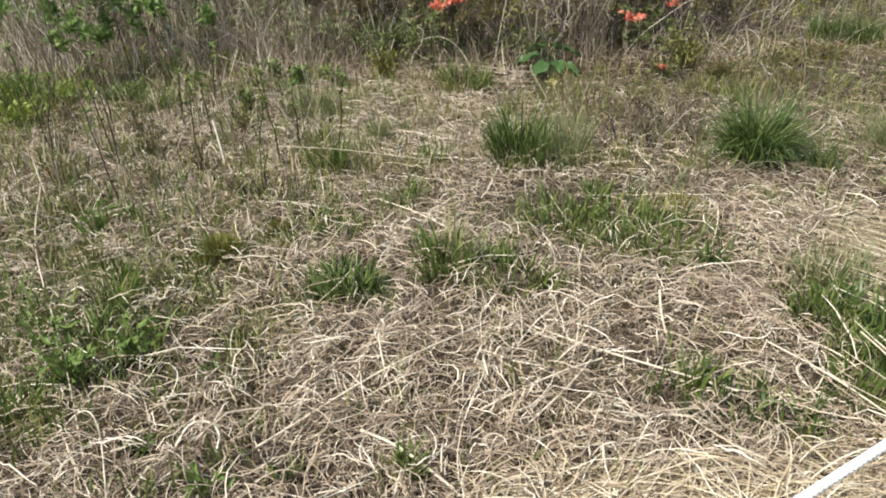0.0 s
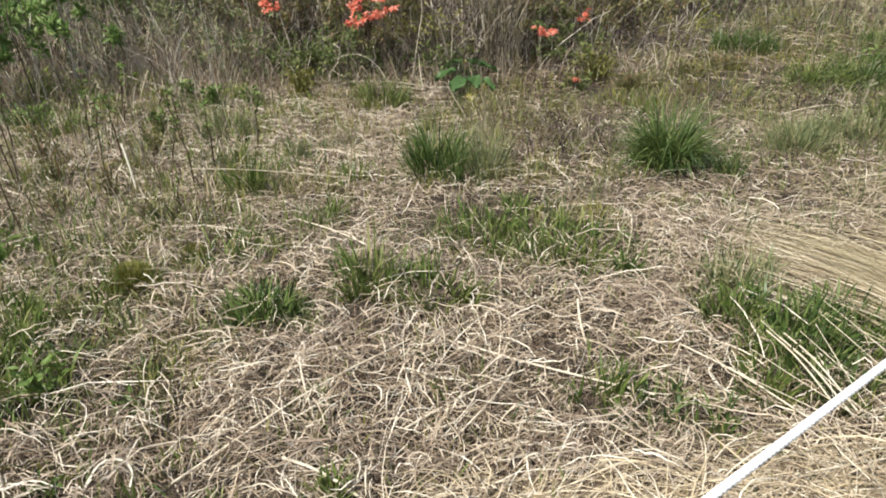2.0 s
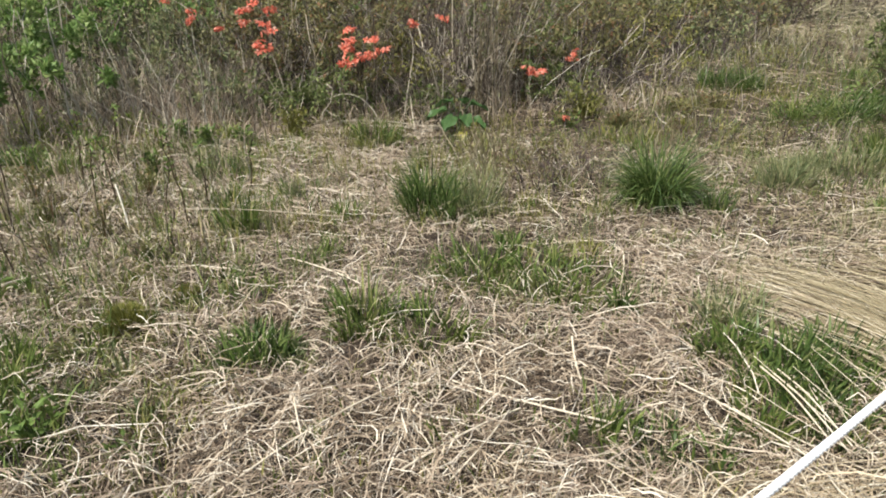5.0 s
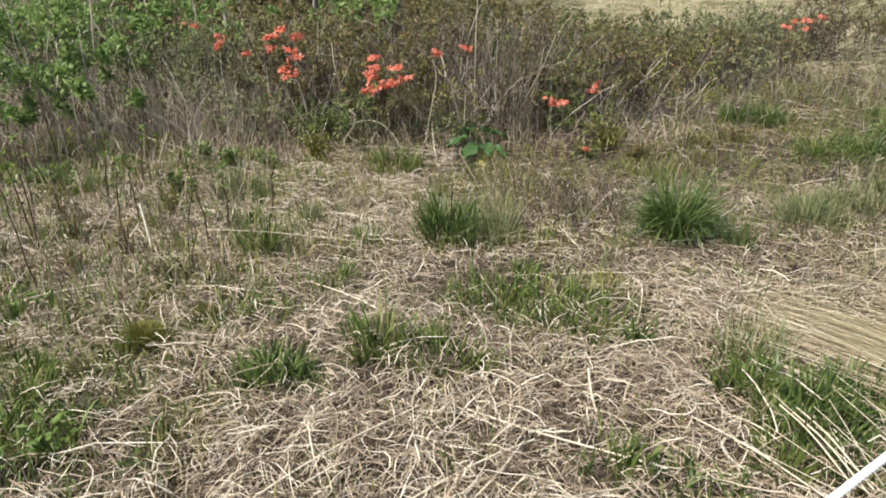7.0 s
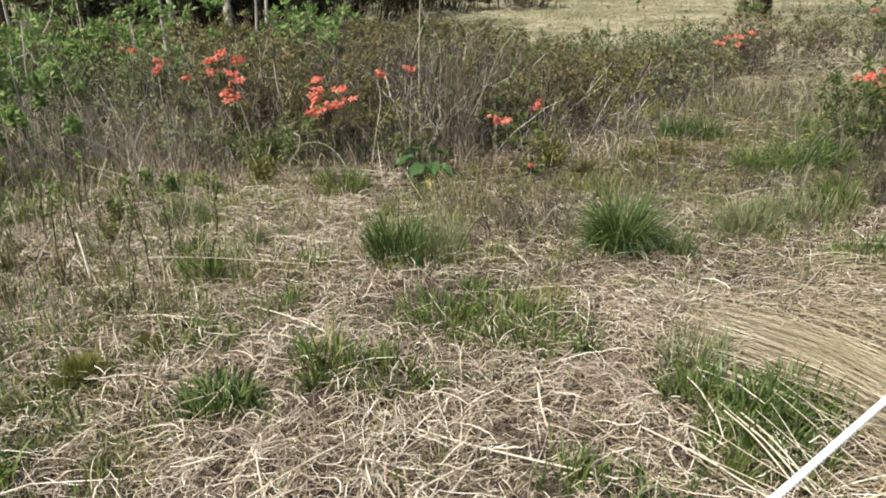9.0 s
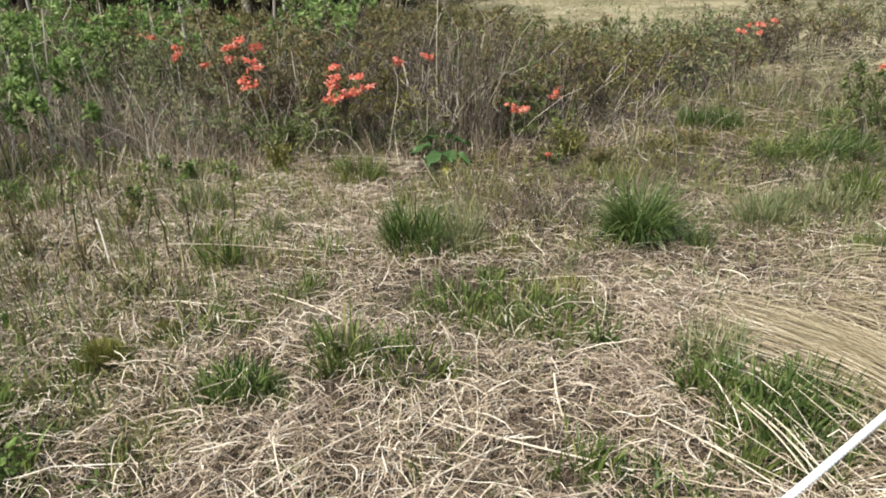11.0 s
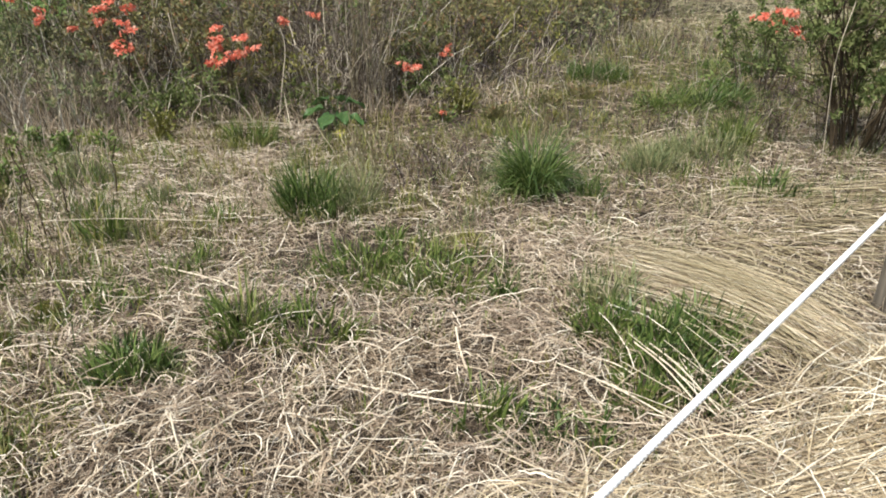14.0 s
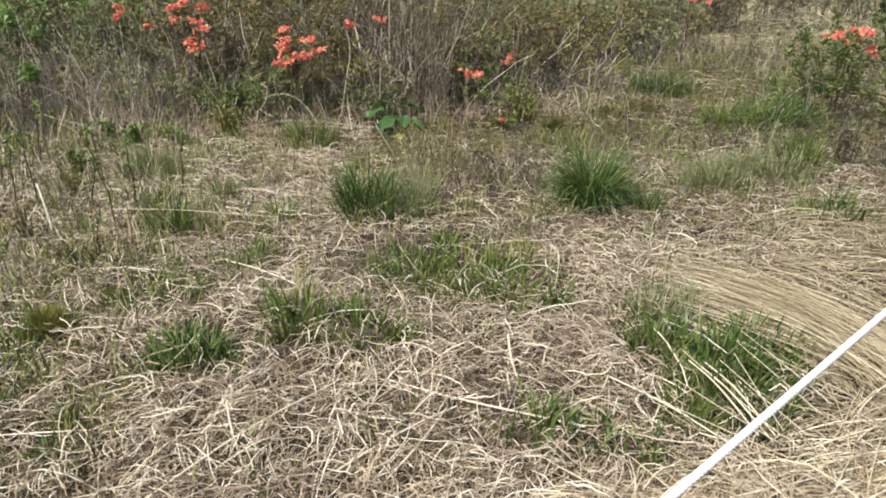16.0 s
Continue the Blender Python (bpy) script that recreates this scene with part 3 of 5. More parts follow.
tuft(1.24, 1.80, 0.13, 0.13, 190, M_GRASS, "short green grass in broken straw", 0.007, 0.7, 0.25)
tuft(1.46, 1.74, 0.14, 0.13, 190, M_DARKGRASS, "short deep green grass below the rope", 0.007, 0.7, 0.25)
tuft(1.42, 1.88, 0.15, 0.13, 190, M_DARKGRASS, "short green grass between cut straws", 0.007, 0.7, 0.2)
tuft(1.60, 1.92, 0.14, 0.14, 150, M_GRASS, "short green grass under the straw sheaf", 0.007, 0.7, 0.2)
tuft(3.22, 6.35, 0.17, 0.32, 340, M_DARKGRASS, "far green tuft near the hedge", 0.007, 1.6)
tuft(3.46, 6.25, 0.18, 0.28, 340, M_DARKGRASS, "far dark green tuft near the hedge", 0.007, 1.6)
tuft(3.22, 4.98, 0.22, 0.34, 420, M_GRASS, "bright green tuft in a group", 0.007, 1.5)
tuft(3.56, 5.00, 0.20, 0.38, 520, M_DARKGRASS, "leafy green tuft with dark base", 0.007, 1.6)
tuft(3.38, 4.96, 0.15, 0.20, 260, M_HERB, "short green tuft before taller ones", 0.007, 1.4)
tuft(3.82, 5.00, 0.18, 0.36, 480, M_DARKGRASS, "rounded green tuft beside others", 0.007, 1.7)
tuft(4.80, 6.00, 0.22, 0.38, 460, M_DARKGRASS, "dark tuft by the flowering shrub", 0.008, 1.6)
tuft(4.58, 6.30, 0.17, 0.24, 280, M_GRASS, "smaller green tuft beside a dark one", 0.007, 1.5)
tuft(2.48, 3.86, 0.20, 0.27, 420, M_GREYGREEN, "thin grey-green tuft in dead grass", 0.006, 0.8)
tuft(2.72, 4.02, 0.16, 0.22, 260, M_GREYGREEN, "sparse grey-green tuft in dead grass", 0.006, 0.8)
tuft(2.95, 3.92, 0.22, 0.24, 280, M_GREYGREEN, "wide thin dull green tuft in dead grass", 0.006, 0.8)
tuft(3.22, 4.08, 0.15, 0.30, 260, M_GRASS, "upright green tuft beside a shrub", 0.008, 0.6)
tuft(2.85, 3.20, 0.22, 0.20, 160, M_DARKGRASS, "bent green tuft in flattened straw", 0.008, 1.2)
tuft(-0.82, 4.60, 0.24, 0.26, 280, M_GREYGREEN, "grey-green tuft with fine upright blades", 0.006, 0.5)
tuft(0.10, 5.10, 0.22, 0.30, 200, M_GRASS, "green tuft at the foot of the shrubs", 0.008, 0.6)
tuft(-0.58, 3.58, 0.10, 0.28, 90, M_GRASS, "slender upright green tuft", 0.008, 0.4)
tuft(-0.23, 3.20, 0.15, 0.17, 130, M_GRASS, "loose light green tuft beside a straw", 0.007, 0.8)
tuft(-0.06, 3.66, 0.10, 0.17, 70, M_GRASS, "small green tuft with bent blades", 0.008, 0.8)
tuft(-0.30, 4.10, 0.16, 0.22, 120, M_GREYGREEN, "dull upright tuft with seed stems", 0.007, 0.4)
tuft(-1.90, 4.70, 0.20, 0.28, 180, M_GRASS, "green tuft among dead stalks", 0.007, 0.7)
tuft(-2.75, 4.70, 0.24, 0.34, 240, M_GRASS, "tall green tuft beside brush", 0.008, 0.7)
for x, y, r, h, n in ((-1.25, 2.48, 0.16, 0.18, 110), (-1.04, 2.52, 0.12, 0.15, 80), (-0.84, 2.34, 0.12, 0.14, 80), (-1.42, 2.22, 0.16, 0.18, 120), (-1.52, 2.52, 0.15, 0.16, 100),
                      (-1.02, 2.10, 0.15, 0.18, 120), (-1.30, 1.72, 0.14, 0.17, 110), (-1.62, 1.98, 0.16, 0.18, 120), (-0.72, 2.04, 0.09, 0.11, 50), (-1.72, 2.34, 0.16, 0.18, 110),
                      (-1.45, 1.92, 0.13, 0.17, 90), (-1.16, 2.04, 0.14, 0.18, 110)):
    tuft(x, y, r, h, int(n * 0.6), M_GRASS if n > 100 else M_GREYGREEN, "leafy green tuft in the weedy grass", 0.008, 0.7)
tuft(-1.20, 2.30, 0.14, 0.18, 110, M_GRASS, "thin green tuft among weeds", 0.007, 0.6)
tuft(-0.95, 2.22, 0.10, 0.14, 60, M_GREYGREEN, "few green blades in litter", 0.007, 0.6)
tuft(-0.10, 1.50, 0.06, 0.13, 50, M_GRASS, "small bright tuft in curled litter", 0.007, 0.6)
tuft(-0.42, 1.49, 0.05, 0.11, 36, M_GRASS, "few short fresh blades", 0.008, 0.5)
tuft(0.20, 1.78, 0.05, 0.08, 26, M_GRASS, "tiny green grass shoot in litter", 0.006, 0.6)
tuft(-0.18, 1.92, 0.06, 0.08, 34, M_GREYGREEN, "tiny dull green shoot", 0.006, 0.6)
tuft(1.95, 4.90, 0.34, 0.13, 240, M_OLIVE, "wide yellow-green patch of short grass", 0.008, 0.7)
tuft(2.50, 5.00, 0.30, 0.12, 200, M_OLIVE, "yellowish short grass patch", 0.008, 0.7)


# ---- broad-leaved weeds ----
def weed(x, y, h, n, leaf, mat, label, spreadr=0.07, name="weed"):
    if y < 3.3:
        TUFTED.append((x, y, spreadr * 0.7))
    ob = thing(name, x, y, label, "weed", "broad-leaved weeds")
    n, leaf = int(n * (1.2 if x < -0.6 and y < 3.3 else 0.9 if x < -1.3 and y > 5 else 1.9)), leaf * 0.72
    a = rng.uniform(0, 6.28, n)
    out = rng.uniform(0.1, 1.0, n) * spreadr * 1.25
    z = h * rng.uniform(0.15, 1.0, n)
    pos = np.stack([np.cos(a) * out * 0.6, np.sin(a) * out * 0.6, z * 0.9], -1)
    root = np.zeros((n, 3)) + np.stack([np.cos(a) * out * 0.15, np.sin(a) * out * 0.15, np.zeros(n)], -1)
    s = np.linspace(0, 1, 3)[None, :, None]
    path = root[:, None] * (1 - s) + pos[:, None] * s
    part("stalkwork", mesh("stalkwork", *tubes(path, np.full((n, 3), 0.0016)), mat), ob, kind="stuff")
    d = np.stack([np.cos(a), np.sin(a), rng.uniform(-0.1, 1.6, n)], -1) + rng.normal(0, 0.4, (n, 3))
    ln, wd = rng.uniform(0.7, 1.3, n) * leaf, rng.uniform(0.35, 0.55, n) * leaf
    if y > 3.3:
        part("foliage", mesh("foliage", *leaves(pos, d, ln, wd), mat), ob, kind="stuff")
    else:
        for i in range(n):
            part("leaf", mesh("leaf", *leaves(pos[i:i + 1], d[i:i + 1], ln[i:i + 1], wd[i:i + 1]), mat), ob)
    return ob


weed(-1.18, 1.88, 0.16, 60, 0.055, M_HERB, "leafy green weed clump in dead grass", 0.11)
weed(-1.02, 2.00, 0.15, 46, 0.06, M_HERB, "broad-leaved green weed in dead grass", 0.09)
weed(-1.32, 2.06, 0.14, 50, 0.05, M_HERB, "low leafy weed with small leaves", 0.12)
weed(-0.87, 1.60, 0.07, 26, 0.04, M_DARKGRASS, "small dark green weed rosette", 0.06)
weed(-0.62, 1.43, 0.08, 26, 0.05, M_HERB, "bright leaved weed at the edge", 0.07)
weed(-1.54, 2.94, 0.17, 34, 0.07, M_HERB, "yellow-green weed with upright leaves", 0.08)
weed(-1.42, 3.05, 0.12, 22, 0.05, M_HERB, "small green weed among dead stems", 0.06)
weed(-2.20, 2.95, 0.16, 50, 0.05, M_DARKGRASS, "dark weed among dead stems", 0.14)
weed(-2.60, 4.35, 0.20, 90, 0.06, M_LIME, "bright green leafy weed clump", 0.16)
weed(-2.90, 4.95, 0.25, 110, 0.06, M_HERB, "thick leafy green weed patch", 0.2)
weed(-1.95, 5.45, 0.24, 120, 0.05, M_LIME, "light green leafy weeds near the brush", 0.26)
weed(-1.60, 5.60, 0.22, 100, 0.05, M_LIME, "light green low leaves of weeds", 0.24)
weed(-2.35, 5.60, 0.28, 120, 0.05, M_LIME, "light green leafy undergrowth", 0.26)
for x, y, h, r in ((-2.2, 5.2, 0.14, 0.2), (-1.75, 5.15, 0.13, 0.2), (-2.6, 5.05, 0.16, 0.2), (-1.45, 5.35, 0.12, 0.16), (-3.0, 5.3, 0.2, 0.2), (-0.9, 5.35, 0.12, 0.14), (1.95, 5.2, 0.12, 0.2), (2.5, 5.5, 0.12, 0.2), (2.9, 5.7, 0.12, 0.2)):
    weed(x, y, h, 90, 0.045, M_LIME if x < 0 else M_SHRUBLEAF, "low yellow-green leafy herbs in dead grass", r)
for x, y, h, r in ((-2.95, 4.75, 0.24, 0.26), (-2.55, 4.85, 0.22, 0.26), (-2.70, 5.25, 0.26, 0.28), (-2.20, 4.95, 0.18, 0.22), (-3.25, 5.10, 0.28, 0.26), (-2.25, 5.45, 0.24, 0.28), (-1.85, 5.30, 0.18, 0.22)):
    weed(x, y, h * 0.85, 130, 0.05, M_LIME if r > 0.24 else M_HERB, "bright green leafy weed patch in dry grass", r)
weed(-1.22, 5.20, 0.20, 90, 0.055, M_HERB, "small sapling shoot with green top", 0.07)
weed(-1.02, 5.10, 0.20, 70, 0.05, M_HERB, "bushy bright green shoot near the thicket", 0.09)
weed(-0.78, 5.15, 0.17, 60, 0.05, M_HERB, "bushy green shoot near the thicket", 0.09)
weed(-1.25, 4.55, 0.20, 40, 0.05, M_DARKGRASS, "dark little sapling shoot", 0.06)
weed(-0.45, 5.30, 0.26, 70, 0.05, M_OLIVE, "olive leafy stems beside the shrubs", 0.14)
weed(1.55, 5.26, 0.12, 60, 0.05, M_HERB, "low green seedling leaves in dead grass", 0.13)
weed(1.75, 5.45, 0.22, 90, 0.05, M_OLIVE, "yellow-green leafy seedling before the shrubs", 0.2)
weed(4.15, 5.55, 0.16, 80, 0.06, M_HERB, "low green leaves under the shrub", 0.22)
weed(1.14, 2.78, 0.05, 14, 0.05, M_DARKGRASS, "tiny dark green weed rosette", 0.05)
weed(-0.72, 1.92, 0.06, 22, 0.045, M_DARKGRASS, "small dark rosette in litter", 0.06)

for x, y, h, r in ((-1.05, 2.42, 0.12, 0.07), (-1.40, 2.62, 0.16, 0.09), (-1.28, 2.86, 0.15, 0.08), (-1.66, 2.70, 0.18, 0.10), (-1.12, 2.66, 0.10, 0.06), (-0.82, 2.52, 0.09, 0.06), (-1.72, 3.10, 0.18, 0.09), (-1.46, 3.42, 0.20, 0.08), (-0.98, 3.30, 0.16, 0.07),
                   (-1.30, 3.66, 0.24, 0.08), (-1.90, 3.40, 0.22, 0.10), (-1.62, 3.84, 0.26, 0.08), (-2.10, 3.80, 0.26, 0.10), (-1.20, 4.20, 0.24, 0.08), (-1.82, 4.20, 0.26, 0.09), (-2.35, 4.40, 0.26, 0.10)):
    weed(x, y, h, 22, 0.045, M_SHRUBLEAF, "thin green weed with small upright leaves", r)


def broad_leaf(ob, ang, out, h, size, mat, name="leaf"):
    """A wide leaf of nine sections, cupped, on a bent stalk."""
    u, w = np.linspace(0, 1, 9), np.linspace(-1, 1, 7)
    prof = np.sin(np.pi * np.clip(u * 0.94 + 0.04, 0, 1)) ** 0.6
    d, s = np.array([math.cos(ang), math.sin(ang)]), np.array([-math.sin(ang), math.cos(ang)])
    L = u[:, None] * size
    side = w[None] * prof[:, None] * size * 0.42
    z = h + 0.10 * size * w[None] ** 2 - 0.45 * size * u[:, None] ** 2 + 0.012 * np.sin(9 * u[:, None] + 5 * w[None])
    v = np.stack([d[0] * (out + L) + s[0] * side, d[1] * (out + L) + s[1] * side, np.broadcast_to(z, side.shape)], -1)
    i = (np.arange(8)[:, None] * 7 + np.arange(6)[None]).ravel()
    f = np.stack([i, i + 1, i + 8, i + 7], -1)
    t = np.linspace(0, 1, 5)
    path = np.stack([d[0] * out * t, d[1] * out * t, h * np.sin(t * np.pi / 2)], -1)[None]
    lf = part(name, mesh(name, v, f, mat, True), ob)
    part("stalk", mesh("stalk", *tubes(path, np.full((1, 5), 0.003), 5), mat), lf)


def leafy_plant():
    ob = thing("leafy_plant", 0.76, 5.32, "broad-leaved green plant with one yellow leaf by the shrubs", "plant")
    for ang, out, h, size in ((0.2, 0.08, 0.22, 0.19), (1.2, 0.07, 0.24, 0.16), (2.4, 0.07, 0.24, 0.20), (3.2, 0.10, 0.19, 0.20), (4.1, 0.09, 0.15, 0.20), (4.9, 0.07, 0.16, 0.17), (5.6, 0.09, 0.13, 0.17)):
        broad_leaf(ob, ang, out, h, size * 0.74, M_DEEPLEAF)
    broad_leaf(ob, 4.65, 0.15, 0.05, 0.085, M_YELLOWLEAF, "yellow_leaf")


leafy_plant()


TUFTED.append((2.36, 1.97, 0.16))
# worn spots where the brown soil shows
TUFTED.extend(((-0.69, 2.86, 0.13), (-0.03, 2.45, 0.12), (-0.47, 2.92, 0.17), (-0.72, 3.24, 0.10), (-0.29, 2.33, 0.10), (-1.01, 1.94, 0.12)))


def straight_straws():
    x, y = spread(420, -2.4, 3.4, 1.0, 4.6)
    m = len(x)
    return litter(x, y, rng.uniform(0, 6.28, m), rng.uniform(0.15, 0.5, m), rng.uniform(0.003, 0.0058, m), rng.normal(0, 0.25, m), rng.uniform(0.015, 0.06, m), np.abs(rng.normal(0, 0.02, m)), 6)


whole("loose_straws", mesh("loose_straws", *straight_straws(), M_STICK), "loose straight pale straws on the litter", "straw", kind="stuff")
whole("fine_litter", mesh("fine_litter", *join(
    thatch(46000, -2.4, 3.8, 0.9, 3.0, 0.04, 0.18, 0.0018, 0.004, 0.035, 3, bare_most=0.25),
    thatch(32000, -3.6, 5.2, 3.0, 5.0, 0.06, 0.20, 0.0025, 0.005, 0.035, 3, bare_most=0.3),
    thatch(18000, -5.0, 8.0, 5.0, 8.5, 0.10, 0.30, 0.005, 0.009, 0.05, 3)), M_FINE),
    "fine brown broken litter of old grass", "dead grass", kind="stuff")
whole("dead_grass_mat", mesh("dead_grass_mat", *join(
    thatch(66000, -2.4, 3.8, 0.9, 3.0, 0.05, 0.25, 0.0021, 0.0047, 0.065, 6, 2.2, heap=0.8),
    thatch(15000, -3.6, 0.3, 3.1, 5.7, 0.08, 0.28, 0.0024, 0.0046, 0.06, 5), thatch(30000, -3.6, 5.2, 3.0, 5.0, 0.06, 0.26, 0.0023, 0.0044, 0.05, 5, 1.4, heap=0.6),
    thatch(6000, -5.0, 8.0, 5.0, 8.5, 0.12, 0.34, 0.004, 0.008, 0.04, 5)), M_THATCH),
    "matted layer of curled tan dead grass over the meadow", "dead grass", kind="stuff")
whole("bleached_litter", mesh("bleached_litter", *join(
    thatch(9500, -2.4, 3.4, 0.9, 3.0, 0.07, 0.30, 0.0022, 0.0046, 0.08, 8, 1.9, heap=0.6),
    thatch(3600, -2.6, 4.4, 2.8, 4.4, 0.08, 0.26, 0.0021, 0.0038, 0.06, 6, 1.6), thatch(5000, -3.8, 0.6, 3.7, 5.8, 0.08, 0.30, 0.0026, 0.0046, 0.07, 5, 1.4)), M_BLEACH),
    "long bleached strands of dead grass lying on top", "dead grass", kind="stuff")


# ---- shrubs ----
def stems(n, r, h, lean, wob, k=6):
    a = rng.uniform(0, 6.28, n)
    q = np.sqrt(rng.uniform(0, 1, n)) * r
    hh = h * rng.uniform(0.55, 1.0, n)
    s = np.linspace(0, 1, k)[None]
    out = q[:, None] + lean * hh[:, None] * s ** 1.2 * rng.uniform(0.2, 1, n)[:, None]
    w = rng.normal(0, wob, (n, k, 3)).cumsum(1)
    w[:, 0] = 0
    return np.stack([np.cos(a)[:, None] * out, np.sin(a)[:, None] * out, hh[:, None] * s], -1) + w


def offshoots(par, per, lmin, lmax, up, wob, k=4, start=0.3):
    n, kk = par.shape[:2]
    idx = np.repeat(np.arange(n), per)
    m = len(idx)
    t = rng.uniform(start, 1.0, m) * (kk - 1)
    i0 = np.minimum(t.astype(int), kk - 2)
    fr = (t - i0)[:, None]
    base = par[idx, i0] * (1 - fr) + par[idx, i0 + 1] * fr
    along = unit(par[idx, i0 + 1] - par[idx, i0])
    d = unit(along * 0.5 + rng.normal(0, 0.6, (m, 3)) + np.array([0, 0, up]))
    s = np.linspace(0, 1, k)[None, :, None]
    w = rng.normal(0, wob, (m, k, 3)).cumsum(1)
    w[:, 0] = 0
    return base[:, None] + d[:, None] * s * rng.uniform(lmin, lmax, m)[:, None, None] + w


def petals(seed):
    """A truss of funnel flowers, five petals each."""
    g = np.random.default_rng(seed)
    vs, fs, k = [], [], 0
    for _ in range(6):
        axis = unit(np.array([g.normal(0, 0.8), g.normal(0, 0.8), g.uniform(0.0, 0.9)]))
        mid = np.array([g.normal(0, 0.034), g.normal(0, 0.034), g.normal(0, 0.008)])
        a = unit(np.cross(axis, [0.3, 0.2, 1.0]))
        b = np.cross(axis, a)
        size = g.uniform(0.028, 0.044)
        for p in range(5):
            t = p * 2 * np.pi / 5 + g.normal(0, 0.15)
            o = a * math.cos(t) + b * math.sin(t)
            sd = np.cross(axis, o)
            pts = [axis * 0.010, axis * 0.028 + o * size * 0.5 + sd * size * 0.3, axis * 0.028 + o * size * 0.5 - sd * size * 0.3,
                   axis * 0.020 + o * size + sd * size * 0.13, axis * 0.020 + o * size - sd * size * 0.13, axis * 0.024 + o * size * 0.55]
            vs += [q + mid for q in pts]
            fs += [(k, k + 1, k + 5), (k, k + 5, k + 2), (k + 1, k + 3, k + 5), (k + 2, k + 5, k + 4), (k + 5, k + 3, k + 4)]
            k += 6
    return mesh("blossom", np.array(vs), np.array(fs), M_FLOWER)


TRUSS = [petals(s) for s in (3, 4, 5)]


def shrub(x, y, r, h, n, label, twig=M_TWIG, leaf=M_SHRUBLEAF, leaf_n=900, leaf_len=0.035, lean=0.45, low=0.25, thick=0.005, category="shrub",
          group="shrubs of the thicket", flowers=(), per=(3, 1), flower_size=1.0, name="azalea_shrub", wob=0.02, pale=1.0):
    """A shrub of many thin stems; flowers are places in the meadow's metres."""
    ob = thing(name, x, y, label, category, group)
    a = stems(int(n * 0.75), r, h, lean, wob)
    leaf_n, leaf_len = (int(leaf_n * 1.0), leaf_len * 1.3) if y > 7.6 else (int(leaf_n * 1.75), leaf_len)
    b = offshoots(a, per[0], h * 0.18, h * 0.42, 0.35, 0.012)
    c = offshoots(b, per[1], h * 0.08, h * 0.22, 0.3, 0.008, 3)
    taper = lambda p, r0, r1: np.linspace(r0, r1, p.shape[1])[None] * rng.uniform(0.45, 1.0, (len(p), 1)) ** 2 * 1.7
    v, f = join(tubes(a, taper(a, thick, thick * 0.5), 4 if y < 7 else 3), tubes(b, taper(b, thick * 0.5, thick * 0.3)), tubes(c, taper(c, thick * 0.35, thick * 0.2)))
    part("branchwork", mesh("branchwork", v, f, twig), ob, kind="stuff")
    if twig is not M_DARKTWIG and y < 7.6 and pale:
        p = stems(max(3, int(n * pale / 9)), r * 1.1, h * 1.12, lean * 1.2, wob * 1.5)
        q = offshoots(p, 3, h * 0.15, h * 0.35, 0.5, 0.012)
        for i in range(len(p)):
            v, f = join(tubes(p[i:i + 1], taper(p[i:i + 1], thick * 1.15, thick * 0.6), 5), tubes(q[3 * i:3 * i + 3], taper(q[3 * i:3 * i + 3], thick * 0.45, thick * 0.25)))
            part("bare_stem", mesh("bare_stem", v, f, M_PALETWIG), ob, "bleached bare dead stem")
    if leaf_n:
        ends = np.concatenate([b[:, -1], b[:, -2], c[:, -1], c[:, -2]])
        ends = ends[ends[:, 2] > low * h]
        ends = ends[rng.permutation(len(ends))[:max(12, len(ends) // 3)]]
        p = ends[rng.integers(0, len(ends), leaf_n)] + rng.normal(0, 0.017, (leaf_n, 3))
        d = rng.normal(0, 1, (leaf_n, 3)) + np.array([0, 0, 0.6])
        part("foliage", mesh("foliage", *leaves(p, d, rng.uniform(0.6, 1.3, leaf_n) * leaf_len * 1.2, rng.uniform(0.42, 0.6, leaf_n) * leaf_len), leaf), ob, kind="stuff")
    z0 = ob.location[2]
    for i, (fx, fy, fz) in enumerate(flowers):
        # each truss stands on a twig of its own
        end = np.array([fx - x, fy - y, fz - z0])
        s = np.linspace(0, 1, 6)[:, None]
        foot = np.array([end[0] * 0.35, end[1] * 0.35, 0.0])
        path = foot * (1 - s) + end * s + np.sin(np.pi * s) * rng.normal(0, 0.02, (1, 3))
        part("flowering_twig", mesh("flowering_twig", *tubes(path[None], np.linspace(0.004, 0.0018, 6)[None], 4), twig), ob)
        t = part("blossom", TRUSS[i % 3], ob, "orange-red azalea blossom cluster")
        t.location, t.rotation_euler = end, (rng.normal(0, 0.25), rng.normal(0, 0.25), rng.uniform(0, 6.28))
        k = flower_size * rng.uniform(0.95, 1.15)
        t.scale = (k, k * rng.uniform(0.75, 1.0), k * rng.uniform(0.55, 0.85))
    return ob


shrub(-0.74, 6.45, 0.36, 0.88, 60, "azalea shrub with orange blossoms and grey twigs", leaf_n=2000, low=0.03,
      flowers=((-0.67, 5.77, 0.91), (-0.79, 5.79, 0.77), (-0.74, 5.79, 0.86), (-0.59, 5.82, 0.84), (-0.61, 5.77, 0.75), (-0.61, 5.72, 0.71), (-0.70, 5.67, 0.62), (-0.60, 5.67, 0.61)))
shrub(0.06, 6.30, 0.36, 0.78, 60, "azalea shrub with a low spray of orange blossoms", leaf_n=2200, low=0.03,
      flowers=((-0.01, 5.74, 0.69), (0.00, 5.72, 0.63), (-0.06, 5.72, 0.58), (0.19, 5.71, 0.63), (0.13, 5.63, 0.53), (0.06, 5.61, 0.52), (0.00, 5.58, 0.48), (0.19, 5.63, 0.55), (-0.05, 5.53, 0.47)))
